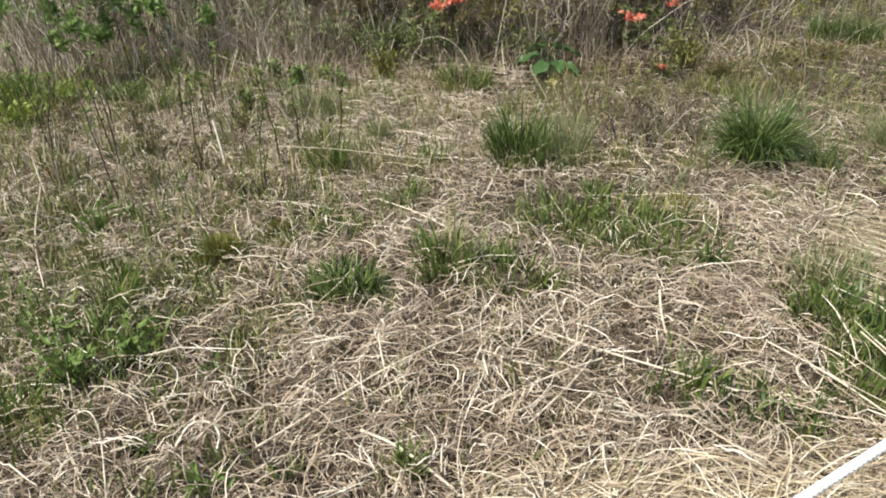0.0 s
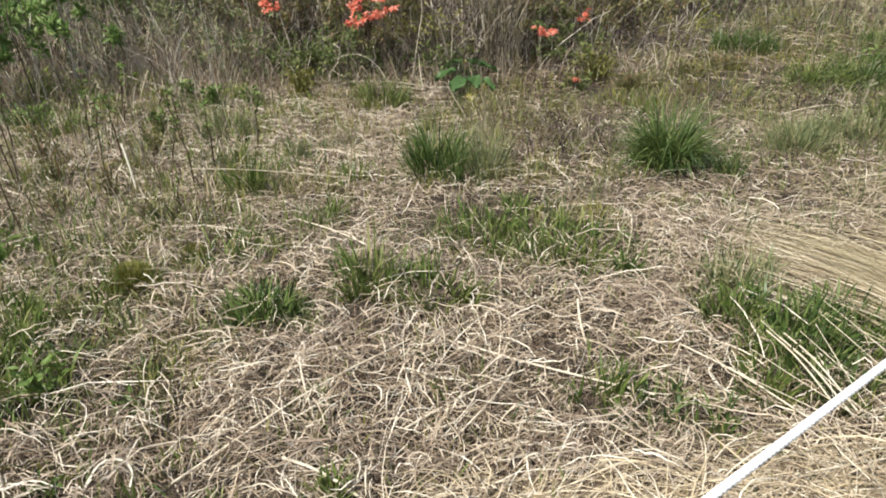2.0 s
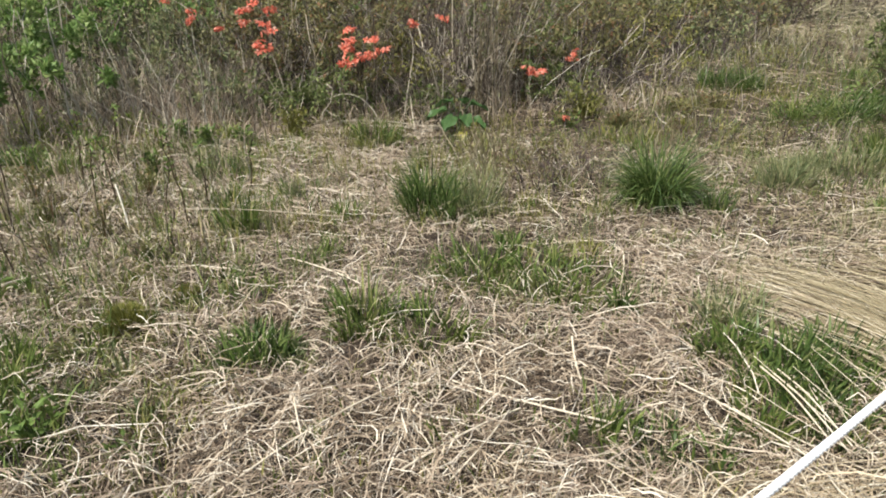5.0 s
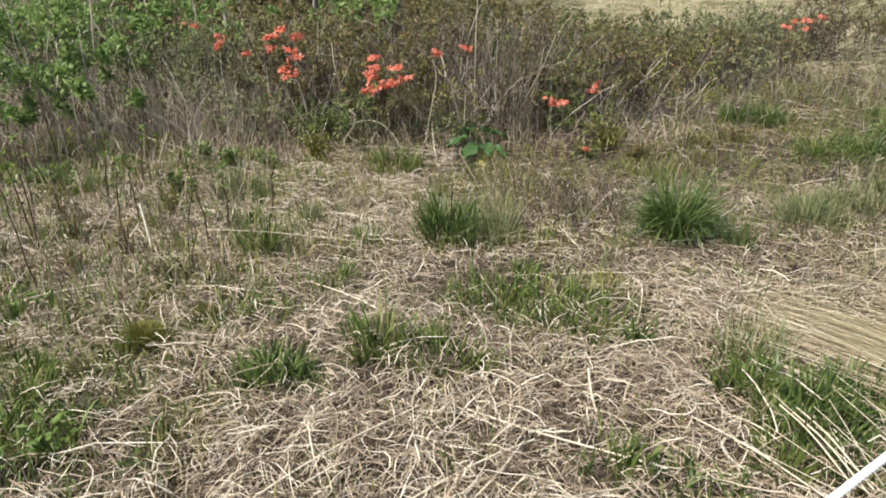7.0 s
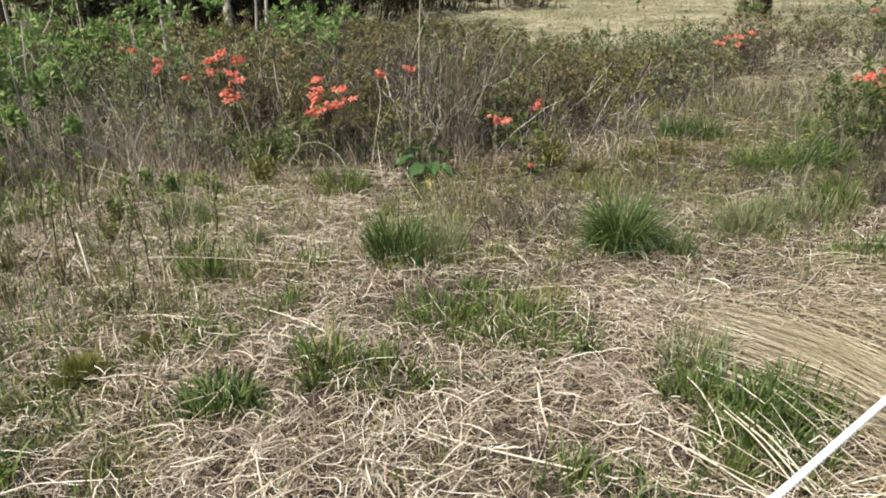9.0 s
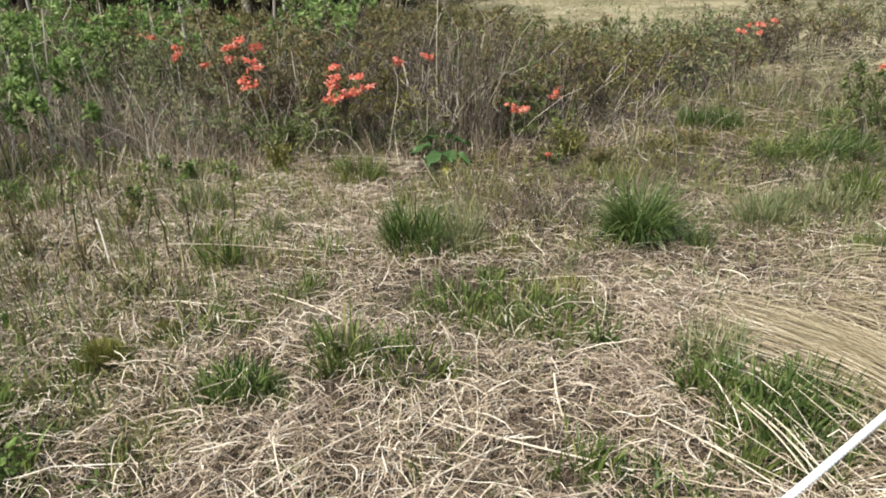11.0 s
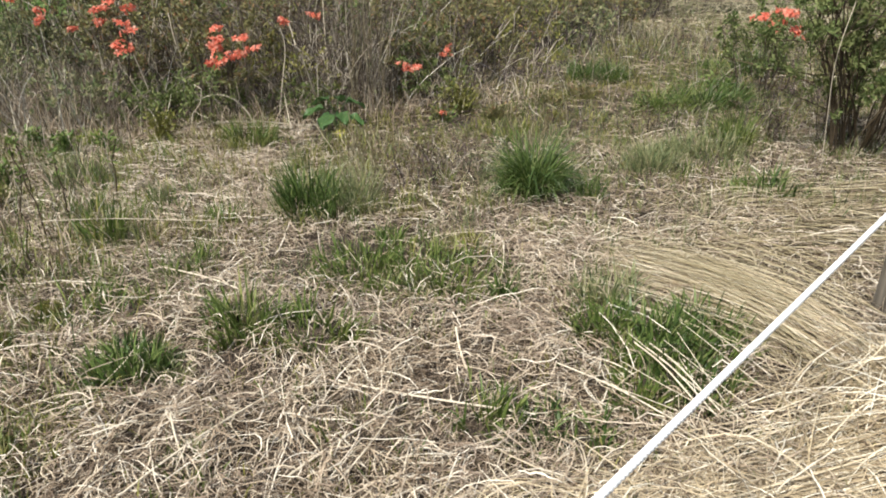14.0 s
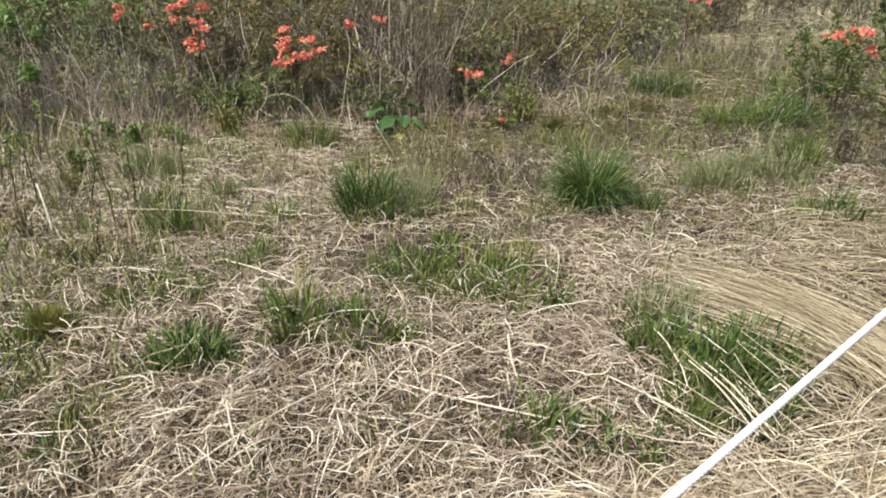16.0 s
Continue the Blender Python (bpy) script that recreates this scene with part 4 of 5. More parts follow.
shrub(1.60, 6.30, 0.40, 0.62, 50, "thin azalea shrub with a few orange blossoms", leaf_n=1700, low=0.03, pale=0.4,
      flowers=((1.41, 5.40, 0.40), (1.31, 5.40, 0.42), (1.35, 5.44, 0.38), (1.69, 5.67, 0.46), (1.65, 5.65, 0.44)), flower_size=0.68)
shrub(1.50, 5.22, 0.05, 0.13, 14, "tiny azalea with one orange blossom", leaf_n=60, leaf_len=0.03, low=0.1, thick=0.003, flowers=((1.51, 5.16, 0.11),), flower_size=0.5, wob=0.006)
shrub(0.58, 6.65, 0.34, 0.82, 60, "dead grey shrub stems with two pink-red blossoms", leaf_n=320, leaf=M_BRONZELEAF, flowers=((0.45, 5.86, 0.72), (0.75, 6.00, 0.72)), flower_size=0.8)
shrub(0.92, 5.98, 0.30, 0.84, 90, "dense thicket of dead grey bramble stems", leaf_n=60, leaf=M_BRONZELEAF, lean=0.4, per=(3, 2), thick=0.0045, name="bramble_thicket", wob=0.042, pale=1.8)
shrub(0.52, 5.86, 0.22, 0.62, 50, "dead bramble stems with olive shoots at the foot", leaf_n=300, leaf=M_OLIVE, lean=0.35, name="bramble_thicket", wob=0.03)
shrub(1.25, 6.35, 0.32, 0.80, 60, "tangle of dead brown stems", leaf_n=700, leaf=M_BUSHLEAF, lean=0.4, pale=0.4, name="bramble_thicket")
shrub(-1.36, 6.75, 0.36, 0.80, 60, "grey twiggy shrub with few red blossoms", low=0.03, leaf=M_GREYGREEN, pale=1.6, leaf_n=1200, flowers=((-1.23, 6.07, 0.83), (-1.41, 6.21, 0.90), (-1.19, 6.02, 0.79), (-1.01, 5.93, 0.71)), flower_size=0.8)
shrub(-1.85, 6.48, 0.34, 0.76, 55, "twiggy shrub with grey bare stems", pale=1.8, leaf_n=1100, leaf=M_GREYGREEN, low=0.03)
shrub(-2.45, 6.45, 0.36, 1.05, 40, "leafy bright green shrub by dead brush", leaf=M_BRIGHTLEAF, leaf_n=900, leaf_len=0.05, low=0.12, pale=1.5)
shrub(-3.05, 6.20, 0.36, 0.95, 44, "leafy shrub with drooping dead stems", leaf=M_BRIGHTLEAF, leaf_n=700, leaf_len=0.05, low=0.08, pale=1.5)
shrub(-1.70, 6.95, 0.36, 1.00, 40, "leafy green shrub behind grey twigs", leaf=M_BRIGHTLEAF, leaf_n=550, leaf_len=0.05, low=0.5)
shrub(-0.35, 6.85, 0.40, 0.86, 60, "leafless purple-brown shrub behind the blossoms", twig=M_PURPLETWIG, leaf=M_BRONZELEAF, leaf_n=900)
shrub(0.40, 7.15, 0.42, 0.86, 60, "leafless purple-brown shrub in the thicket", twig=M_PURPLETWIG, leaf=M_BRONZELEAF, leaf_n=600)
shrub(1.20, 7.05, 0.42, 0.88, 60, "purple-brown twiggy shrub with dull leaves", twig=M_PURPLETWIG, leaf=M_BRONZELEAF, leaf_n=700)
shrub(1.95, 6.85, 0.42, 0.74, 60, "brown twiggy shrub at the edge of the thicket", twig=M_PURPLETWIG, leaf=M_SHRUBLEAF, leaf_n=1300, low=0.05, pale=0.3)
shrub(2.35, 6.65, 0.36, 0.52, 46, "low shrub with yellow-green leaves", twig=M_PURPLETWIG, leaf=M_SHRUBLEAF, leaf_n=600)
shrub(2.85, 7.25, 0.40, 0.55, 50, "low shrub with yellow-green young leaves", twig=M_PURPLETWIG, leaf=M_OLIVE, leaf_n=500)
shrub(2.55, 7.85, 0.46, 0.62, 110, "low purple-brown shrub of the hedge", twig=M_PURPLETWIG, leaf=M_SHRUBLEAF, leaf_n=1800)
shrub(3.40, 8.20, 0.50, 0.52, 110, "low twiggy hedge shrub at the meadow", twig=M_PURPLETWIG, leaf=M_SHRUBLEAF, leaf_n=2200)
shrub(3.05, 9.10, 0.55, 0.58, 110, "green leafing hedge shrub behind brown twigs", twig=M_PURPLETWIG, leaf=M_GREYGREEN, leaf_n=3000)
shrub(4.10, 9.30, 0.60, 0.58, 110, "dull green hedge shrub with small leaves", twig=M_PURPLETWIG, leaf=M_GREYGREEN, leaf_n=3000)
shrub(4.85, 9.75, 0.60, 0.60, 110, "brown and green hedge shrub", twig=M_PURPLETWIG, leaf=M_GREYGREEN, leaf_n=2600)
shrub(5.70, 10.1, 0.60, 0.66, 110, "purple-brown hedge shrub with red blossoms", twig=M_PURPLETWIG, leaf=M_BRONZELEAF, leaf_n=1800,
      flowers=((5.30, 9.4, 0.55), (5.45, 9.4, 0.58), (5.60, 9.5, 0.56), (5.75, 9.5, 0.60), (5.50, 9.4, 0.48), (5.20, 9.4, 0.50)), flower_size=1.0)
shrub(6.80, 10.2, 0.65, 0.76, 110, "grey-brown hedge shrub with bare twigs", twig=M_PURPLETWIG, leaf=M_SHRUBLEAF, leaf_n=1800)
shrub(7.90, 10.4, 0.65, 0.78, 110, "grey-brown hedge shrub with dull leaves", twig=M_PURPLETWIG, leaf=M_GREYGREEN, leaf_n=1800,
      flowers=((8.0, 10.2, 0.82), (8.3, 10.2, 0.76)))
shrub(9.20, 10.6, 0.70, 0.80, 110, "wide hedge shrub with bare twigs", twig=M_PURPLETWIG, leaf=M_SHRUBLEAF, leaf_n=1800)
shrub(10.6, 10.8, 0.70, 0.80, 110, "twiggy hedge shrub at the meadow edge", twig=M_PURPLETWIG, leaf=M_BRONZELEAF, leaf_n=1600)
shrub(4.30, 5.25, 0.20, 0.68, 30, "azalea shrub topped with orange-red blossoms", leaf=M_BUSHLEAF, leaf_n=800, low=0.25, group="shrubs of the meadow", pale=0.0,
      flowers=((3.90, 4.80, 0.73), (3.97, 4.80, 0.75), (4.04, 4.80, 0.76), (4.10, 4.80, 0.75), (4.16, 4.85, 0.73), (3.94, 4.78, 0.67), (4.03, 4.80, 0.69), (4.17, 4.80, 0.62)), flower_size=1.1)
shrub(3.84, 3.74, 0.18, 1.30, 44, "leafy green shrub with dark fanned stems", twig=M_DARKTWIG, leaf=M_BUSHLEAF, leaf_n=6200, leaf_len=0.032, lean=0.54, low=0.2, wob=0.022, per=(5, 2),
      thick=0.0062, group="shrubs of the meadow", name="leafy_shrub")


for x, y, h in ((-2.05, 5.65, 1.25), (-2.30, 5.30, 1.10), (-2.75, 5.20, 1.25)):
    shrub(x, y, 0.07, h, 5, "slender leafy sapling with fresh green leaves", leaf=M_BRIGHTLEAF, leaf_n=420, leaf_len=0.055, lean=0.14, low=0.25, thick=0.0045, per=(5, 1), group="leafy saplings", name="leafy_sapling", wob=0.025)
for x, y, r, h in ((0.05, 5.70, 0.26, 0.40), (-0.32, 5.66, 0.20, 0.30), (-1.05, 5.78, 0.24, 0.44), (1.62, 5.72, 0.22, 0.34), (0.62, 5.72, 0.14, 0.26), (-2.10, 6.00, 0.20, 0.34), (-1.30, 6.05, 0.22, 0.44), (-0.62, 5.84, 0.18, 0.36)):
    shrub(x, y, r, h, 30, "low olive-green leafy shrub at the thicket's foot", leaf=M_BUSHLEAF if x > -1 else M_GREYGREEN, leaf_n=420, leaf_len=0.036, lean=0.35, low=0.05, thick=0.003, group="low leafy shrubs")


for x, y, r, h, m in ((1.10, 4.00, 0.16, 0.26, M_BRONZELEAF), (1.32, 4.12, 0.14, 0.22, M_BRONZELEAF), (2.05, 5.95, 0.25, 0.30, M_BRONZELEAF), (2.65, 6.25, 0.25, 0.30, M_OLIVE), (4.55, 7.30, 0.35, 0.36, M_BRONZELEAF),
                      (5.30, 7.60, 0.35, 0.34, M_BRONZELEAF), (4.00, 6.90, 0.30, 0.28, M_OLIVE), (1.72, 5.62, 0.20, 0.26, M_OLIVE), (3.15, 4.42, 0.20, 0.22, M_BUSHLEAF), (3.48, 4.20, 0.18, 0.24, M_BRONZELEAF), (2.92, 4.55, 0.18, 0.18, M_BRONZELEAF),
                      (3.85, 4.45, 0.22, 0.26, M_BUSHLEAF), (4.35, 4.75, 0.22, 0.24, M_BRONZELEAF), (2.30, 4.75, 0.20, 0.16, M_BRONZELEAF)):
    shrub(x, y, r, h, 26, "low brown twiggy shrublet in the meadow", twig=M_PURPLETWIG, leaf=m, leaf_n=200, leaf_len=0.02, low=0.1, thick=0.003, group="low shrublets", name="low_shrub", wob=0.01)


# ---- dry stalks, twigs and brush ----
def rod(name, pts, r0, r1, mat, label, category="twig", group=""):
    """A stem through a few places, smoothed."""
    p = np.array(pts, float)
    for _ in range(3):
        cut = np.stack([0.75 * p[:-1] + 0.25 * p[1:], 0.25 * p[:-1] + 0.75 * p[1:]], 1).reshape(-1, 3)
        p = np.vstack([p[:1], cut, p[-1:]])
    p[:, 2] += relief(p[:, 0], p[:, 1])
    if name == "straw" and p[:, 1].mean() < 3.3:
        # they lie on top of the litter
        p[:, 2] += 0.022
    if name == "fallen_branch":
        r0, r1 = r0 * 1.1, r1 * 1.1
    return whole(name, mesh(name, *tubes(p[None], np.linspace(r0, r1, len(p))[None], 6), mat, True), label, category, group)


G = "fallen twigs at the thicket"
rod("fallen_branch", [(-0.42, 5.42, 0.03), (-0.20, 5.50, 0.05), (-0.05, 5.47, 0.08), (0.14, 5.50, 0.07), (0.36, 5.44, 0.08), (0.66, 5.36, 0.03)], 0.006, 0.003, M_PALETWIG, "arched grey fallen branch lying before the shrubs", group=G)
rod("fallen_branch", [(-0.25, 5.34, 0.02), (0.05, 5.42, 0.05), (0.22, 5.38, 0.06), (0.60, 5.44, 0.06), (1.0, 5.30, 0.02)], 0.005, 0.003, M_PALETWIG, "grey fallen branch on the ground", group=G)
rod("fallen_branch", [(-0.90, 5.95, 0.52), (-0.72, 5.74, 0.34), (-0.60, 5.66, 0.22), (-0.46, 5.54, 0.10), (-0.15, 5.42, 0.02)], 0.002, 0.0035, M_TWIG, "slanting grey dead branch leaning on the shrubs", group=G)
rod("fallen_branch", [(-1.98, 5.75, 0.30), (-1.70, 5.56, 0.17), (-1.52, 5.52, 0.12), (-1.30, 5.42, 0.05), (-0.90, 5.46, 0.04)], 0.003, 0.005, M_PALETWIG, "long dead branch slanting out of the brush", group=G)
rod("fallen_branch", [(-0.22, 5.62, 0.22), (-0.05, 5.60, 0.27), (0.10, 5.55, 0.20), (0.20, 5.48, 0.02)], 0.005, 0.004, M_PALETWIG, "thin bowed grey twig on the ground", group=G)
rod("fallen_branch", [(2.05, 5.55, 0.02), (2.30, 5.70, 0.05), (2.52, 5.95, 0.06), (2.42, 6.10, 0.16), (2.20, 5.95, 0.06)], 0.0045, 0.003, M_PALETWIG, "pale curled bramble cane on the grass", group=G)
rod("fallen_branch", [(2.10, 5.62, 0.02), (2.36, 5.85, 0.06), (2.36, 6.05, 0.12), (2.12, 5.90, 0.03)], 0.004, 0.003, M_PALETWIG, "pale looped bramble cane on grass", group=G)
rod("fallen_branch", [(0.36, 5.66, 0.02), (0.42, 5.68, 0.35), (0.47, 5.72, 0.56), (0.44, 5.76, 0.70)], 0.0045, 0.0025, M_PALETWIG, "bleached forked dead stem standing in the thicket", group=G)
rod("fallen_branch", [(0.62, 5.60, 0.10), (0.70, 5.62, 0.30), (0.82, 5.60, 0.38)], 0.0035, 0.002, M_PALETWIG, "short bleached dead stem", group=G)
rod("fallen_branch", [(-0.32, 6.05, 0.30), (-0.29, 6.04, 0.48), (-0.33, 6.04, 0.60), (-0.34, 6.04, 0.80)], 0.006, 0.003, M_STICK, "bleached dead stem between the shrubs", group=G)
rod("fallen_branch", [(-0.30, 6.04, 0.45), (-0.20, 6.02, 0.62), (-0.18, 6.02, 0.74)], 0.004, 0.0025, M_STICK, "bleached side stem between the shrubs", group=G)
rod("fallen_branch", [(-0.52, 5.90, 0.02), (-0.56, 5.92, 0.30), (-0.62, 5.95, 0.52)], 0.006, 0.004, M_PALETWIG, "pale upright stem before the blossoms", group=G)
G = "pale straws on the meadow"
rod("straw", [(-1.23, 3.77, 0.28), (-1.20, 3.73, 0.15), (-1.18, 3.69, 0.02)], 0.0045, 0.004, M_WHITESTRAW, "thick pale upright straw in stubble", "straw", G)
rod("straw", [(-1.25, 3.77, 0.17), (-1.30, 3.74, 0.10), (-1.36, 3.71, 0.02)], 0.0032, 0.0029, M_STICK, "short pale leaning straw", "straw", G)
rod("straw", [(-0.34, 3.22, 0.03), (-0.14, 3.00, 0.05), (0.04, 2.80, 0.02)], 0.0036, 0.0036, M_STICK, "pale straight straw on dead grass", "straw", G)
rod("straw", [(-0.52, 1.55, 0.03), (-0.14, 1.88, 0.06), (0.14, 2.14, 0.04)], 0.0036, 0.0029, M_STICK, "long pale straw across the litter", "straw", G)
rod("straw", [(0.30, 2.12, 0.04), (0.56, 1.94, 0.05), (0.86, 1.76, 0.03)], 0.0036, 0.0036, M_STICK, "straight pale straw on dead grass", "straw", G)
rod("straw", [(0.10, 1.70, 0.03), (0.34, 1.86, 0.05), (0.50, 1.96, 0.03)], 0.0043, 0.0036, M_STICK, "pale crossed straw on dead grass", "straw", G)
rod("straw", [(0.22, 1.64, 0.02), (0.36, 1.78, 0.05), (0.46, 1.94, 0.04)], 0.0036, 0.0029, M_STICK, "thin pale straw crossing another", "straw", G)
rod("straw", [(0.74, 2.22, 0.10), (0.73, 2.14, 0.06), (0.74, 2.08, 0.01)], 0.0043, 0.0043, M_STICK, "short thick pale straw stub", "straw", G)
rod("straw", [(-0.22, 2.02, 0.06), (-0.20, 1.90, 0.05), (-0.16, 1.76, 0.02)], 0.0036, 0.0029, M_STICK, "pale short straw in the litter", "straw", G)
rod("straw", [(0.02, 1.42, 0.02), (-0.12, 1.53, 0.05), (-0.24, 1.62, 0.02)], 0.0043, 0.0043, M_STICK, "pale broken stalk in the litter", "straw", G)
rod("straw", [(-1.96, 3.30, 0.06), (-1.77, 2.82, 0.05), (-1.50, 2.38, 0.05), (-1.24, 1.98, 0.04), (-0.98, 1.52, 0.02)], 0.0032, 0.0029, M_STICK, "long bent pale stalk over weeds", "straw", G)
rod("straw", [(-1.75, 2.98, 0.02), (-1.50, 3.10, 0.06), (-1.25, 3.20, 0.05)], 0.0043, 0.0036, M_STICK, "pale stalk lying among weeds", "straw", G)
rod("straw", [(-1.10, 1.62, 0.02), (-1.05, 1.70, 0.06), (-0.98, 1.64, 0.05), (-0.86, 1.38, 0.02)], 0.0029, 0.0025, M_STICK, "pale straw hooked at its top", "straw", G)
rod("straw", [(-0.75, 1.58, 0.02), (-0.74, 1.66, 0.03), (-0.68, 1.66, 0.04), (-0.63, 1.61, 0.035), (-0.63, 1.55, 0.02)], 0.0040, 0.0034, M_WHITESTRAW, "curled white straw loop on litter", "straw", G)
rod("straw", [(-0.84, 3.52, 0.20), (-0.43, 3.50, 0.17), (-0.08, 3.48, 0.115)], 0.0016, 0.0014, M_STICK, "thin pale straw held up by the tufts", "straw", G)
for dx, dy in ((0, 0), (0.025, -0.04), (0.05, -0.02)):
    rod("straw", [(1.31 + dx, 1.97 + dy, 0.07), (1.335 + dx, 1.82 + dy, 0.08), (1.36 + dx, 1.62 + dy, 0.04)], 0.0030, 0.0029, M_STICK, "straight cut straw end beside the green tufts", "straw", G)
for x0, y0, x1, y1 in ((1.30, 2.00, 1.42, 1.60), (1.40, 1.93, 1.50, 1.58), (1.47, 1.96, 1.44, 1.62), (1.20, 1.86, 1.40, 1.55), (1.52, 2.02, 1.60, 1.66), (1.12, 1.74, 1.38, 1.50), (1.58, 2.10, 1.66, 1.70)):
    rod("straw", [(x0, y0, 0.09), ((x0 + x1) / 2, (y0 + y1) / 2, 0.07), (x1, y1, 0.05)], 0.0012, 0.0015, M_STICK, "thin cut straw fanning over the green grass", "straw", G)
rod("straw", [(1.02, 1.96, 0.05), (1.14, 1.78, 0.06), (1.26, 1.58, 0.04)], 0.0029, 0.0029, M_STICK, "thin slanting straw beside green tufts", "straw", G)
rod("tall_straw", [(0.80, 5.95, 0.02), (0.78, 5.92, 0.6), (0.80, 5.90, 1.25), (0.84, 5.9, 1.6)], 0.004, 0.0028, M_STICK, "tall pale grass stalk over the shrubs", "straw", G)
rod("tall_straw", [(3.42, 3.50, 0.02), (3.36, 3.48, 0.40), (3.30, 3.45, 0.70), (3.36, 3.45, 1.00)], 0.002, 0.0022, M_STICK, "pale bare stem beside the leafy shrub", "straw", G)


def dry_reeds(n, x, y, r, h, label):
    a, q = rng.uniform(0, 6.28, n), np.sqrt(rng.uniform(0, 1, n)) * r
    px, py = q * np.cos(a), q * np.sin(a)
    hh = h * rng.uniform(0.5, 1.0, n)
    s = np.linspace(0, 1, 6)[None]
    w = rng.normal(0, 0.012, (n, 6, 2)).cumsum(1)
    d = rng.normal(0, 0.12, (n, 1, 2)) * hh[:, None, None] * s[..., None] ** 1.5
    path = np.stack([px[:, None] + w[..., 0] + d[..., 0], py[:, None] + w[..., 1] + d[..., 1], hh[:, None] * s], -1)
    return whole("dry_reeds", mesh("dry_reeds", *tubes(path, np.full((n, 6), 0.0028)), M_PALE), label, "dry grass", "standing dry stems", at=(x, y, float(relief(x, y))))


def standing_straw(n, x0, x1, y0, y1, lmin, lmax):
    x, y = rng.uniform(x0, x1, n), rng.uniform(y0, y1, n)
    return blades(np.stack([x, y, relief(x, y)], -1), rng.uniform(0, 6.28, n), rng.uniform(lmin, lmax, n), rng.uniform(0.003, 0.0065, n), np.abs(rng.normal(0.1, 0.3, n)), rng.normal(0.6, 0.6, n))


whole("standing_dry_grass", mesh("standing_dry_grass", *join(
    standing_straw(1500, -3.9, -0.7, 5.05, 5.85, 0.12, 0.36), standing_straw(1800, -3.9, -0.8, 5.7, 6.4, 0.2, 0.65), standing_straw(500, -0.7, 2.4, 5.35, 5.7, 0.1, 0.34),
    standing_straw(1500, -3.4, -0.7, 2.9, 5.2, 0.08, 0.26)), M_THATCH), "tan dry grass standing before the thicket", "dead grass", kind="stuff")
dry_reeds(22, 1.05, 5.66, 0.16, 0.95, "tall thin pale dead stems before the shrubs")
dry_reeds(30, 0.72, 4.02, 0.14, 0.42, "thin dry stems rising from a tuft")
dry_reeds(16, -0.05, 6.1, 0.30, 0.75, "thin dead stems among shrub twigs")
dry_reeds(18, -1.40, 5.95, 0.45, 0.62, "thin pale dead stems before the brush")
dry_reeds(16, -2.60, 5.30, 0.40, 0.70, "pale dead stems among weeds")
dry_reeds(14, -3.20, 5.00, 0.40, 0.85, "tall dead stems at the edge of the brush")
dry_reeds(26, 2.05, 4.40, 0.35, 0.30, "thin dry stems in the meadow")
dry_reeds(30, 1.25, 4.25, 0.25, 0.22, "short brown dead stems in the meadow")
dry_reeds(40, 4.90, 7.40, 0.70, 0.35, "dry stems on a straw mound")


def brush(n, x0, x1, y0, y1, lmin, lmax, mat, label):
    """Thin dead stems leaning every way."""
    x, y = rng.uniform(x0, x1, n), rng.uniform(y0, y1, n)
    th, a, ln = np.abs(rng.normal(0.25, 0.45, n)), rng.uniform(0, 6.28, n), rng.uniform(lmin, lmax, n)
    s = np.linspace(0, 1, 6)[None]
    t = np.clip(th[:, None] + rng.normal(0.3, 0.3, n)[:, None] * s, -1.4, 1.4)
    st = (ln / 5)[:, None]
    h = np.concatenate([np.zeros((n, 1)), np.cumsum(np.sin(t[:, 1:]) * st, 1)], 1)
    z = np.concatenate([np.zeros((n, 1)), np.cumsum(np.cos(t[:, 1:]) * st, 1)], 1)
    w = rng.normal(0, 0.008, (n, 6, 3)).cumsum(1)
    w[:, 0] = 0
    p = np.stack([x[:, None] + np.cos(a)[:, None] * h, y[:, None] + np.sin(a)[:, None] * h, relief(x, y)[:, None] + z], -1) + w
    return whole("dead_brush", mesh("dead_brush", *tubes(p, np.linspace(1, 0.5, 6)[None] * rng.uniform(0.0015, 0.0038, n)[:, None]), mat), label, "dead stems", kind="stuff")


brush(220, -3.6, 2.0, 5.5, 6.3, 0.25, 0.8, M_PALETWIG, "thin bleached dead stems leaning before the thicket")
brush(480, -3.7, -0.8, 5.3, 6.1, 0.2, 0.85, M_PALETWIG, "bleached dead canes before the leafy brush")
brush(330, -3.6, 2.4, 5.6, 7.0, 0.4, 1.0, M_TWIG, "thin grey dead stems tangled in the thicket")
brush(200, -3.0, -0.6, 3.0, 5.4, 0.15, 0.45, M_TWIG, "thin brown dead stems among the weeds")
brush(200, 2.0, 6.0, 5.2, 8.6, 0.2, 0.5, M_PALETWIG, "thin dry stems on the far side of the meadow")


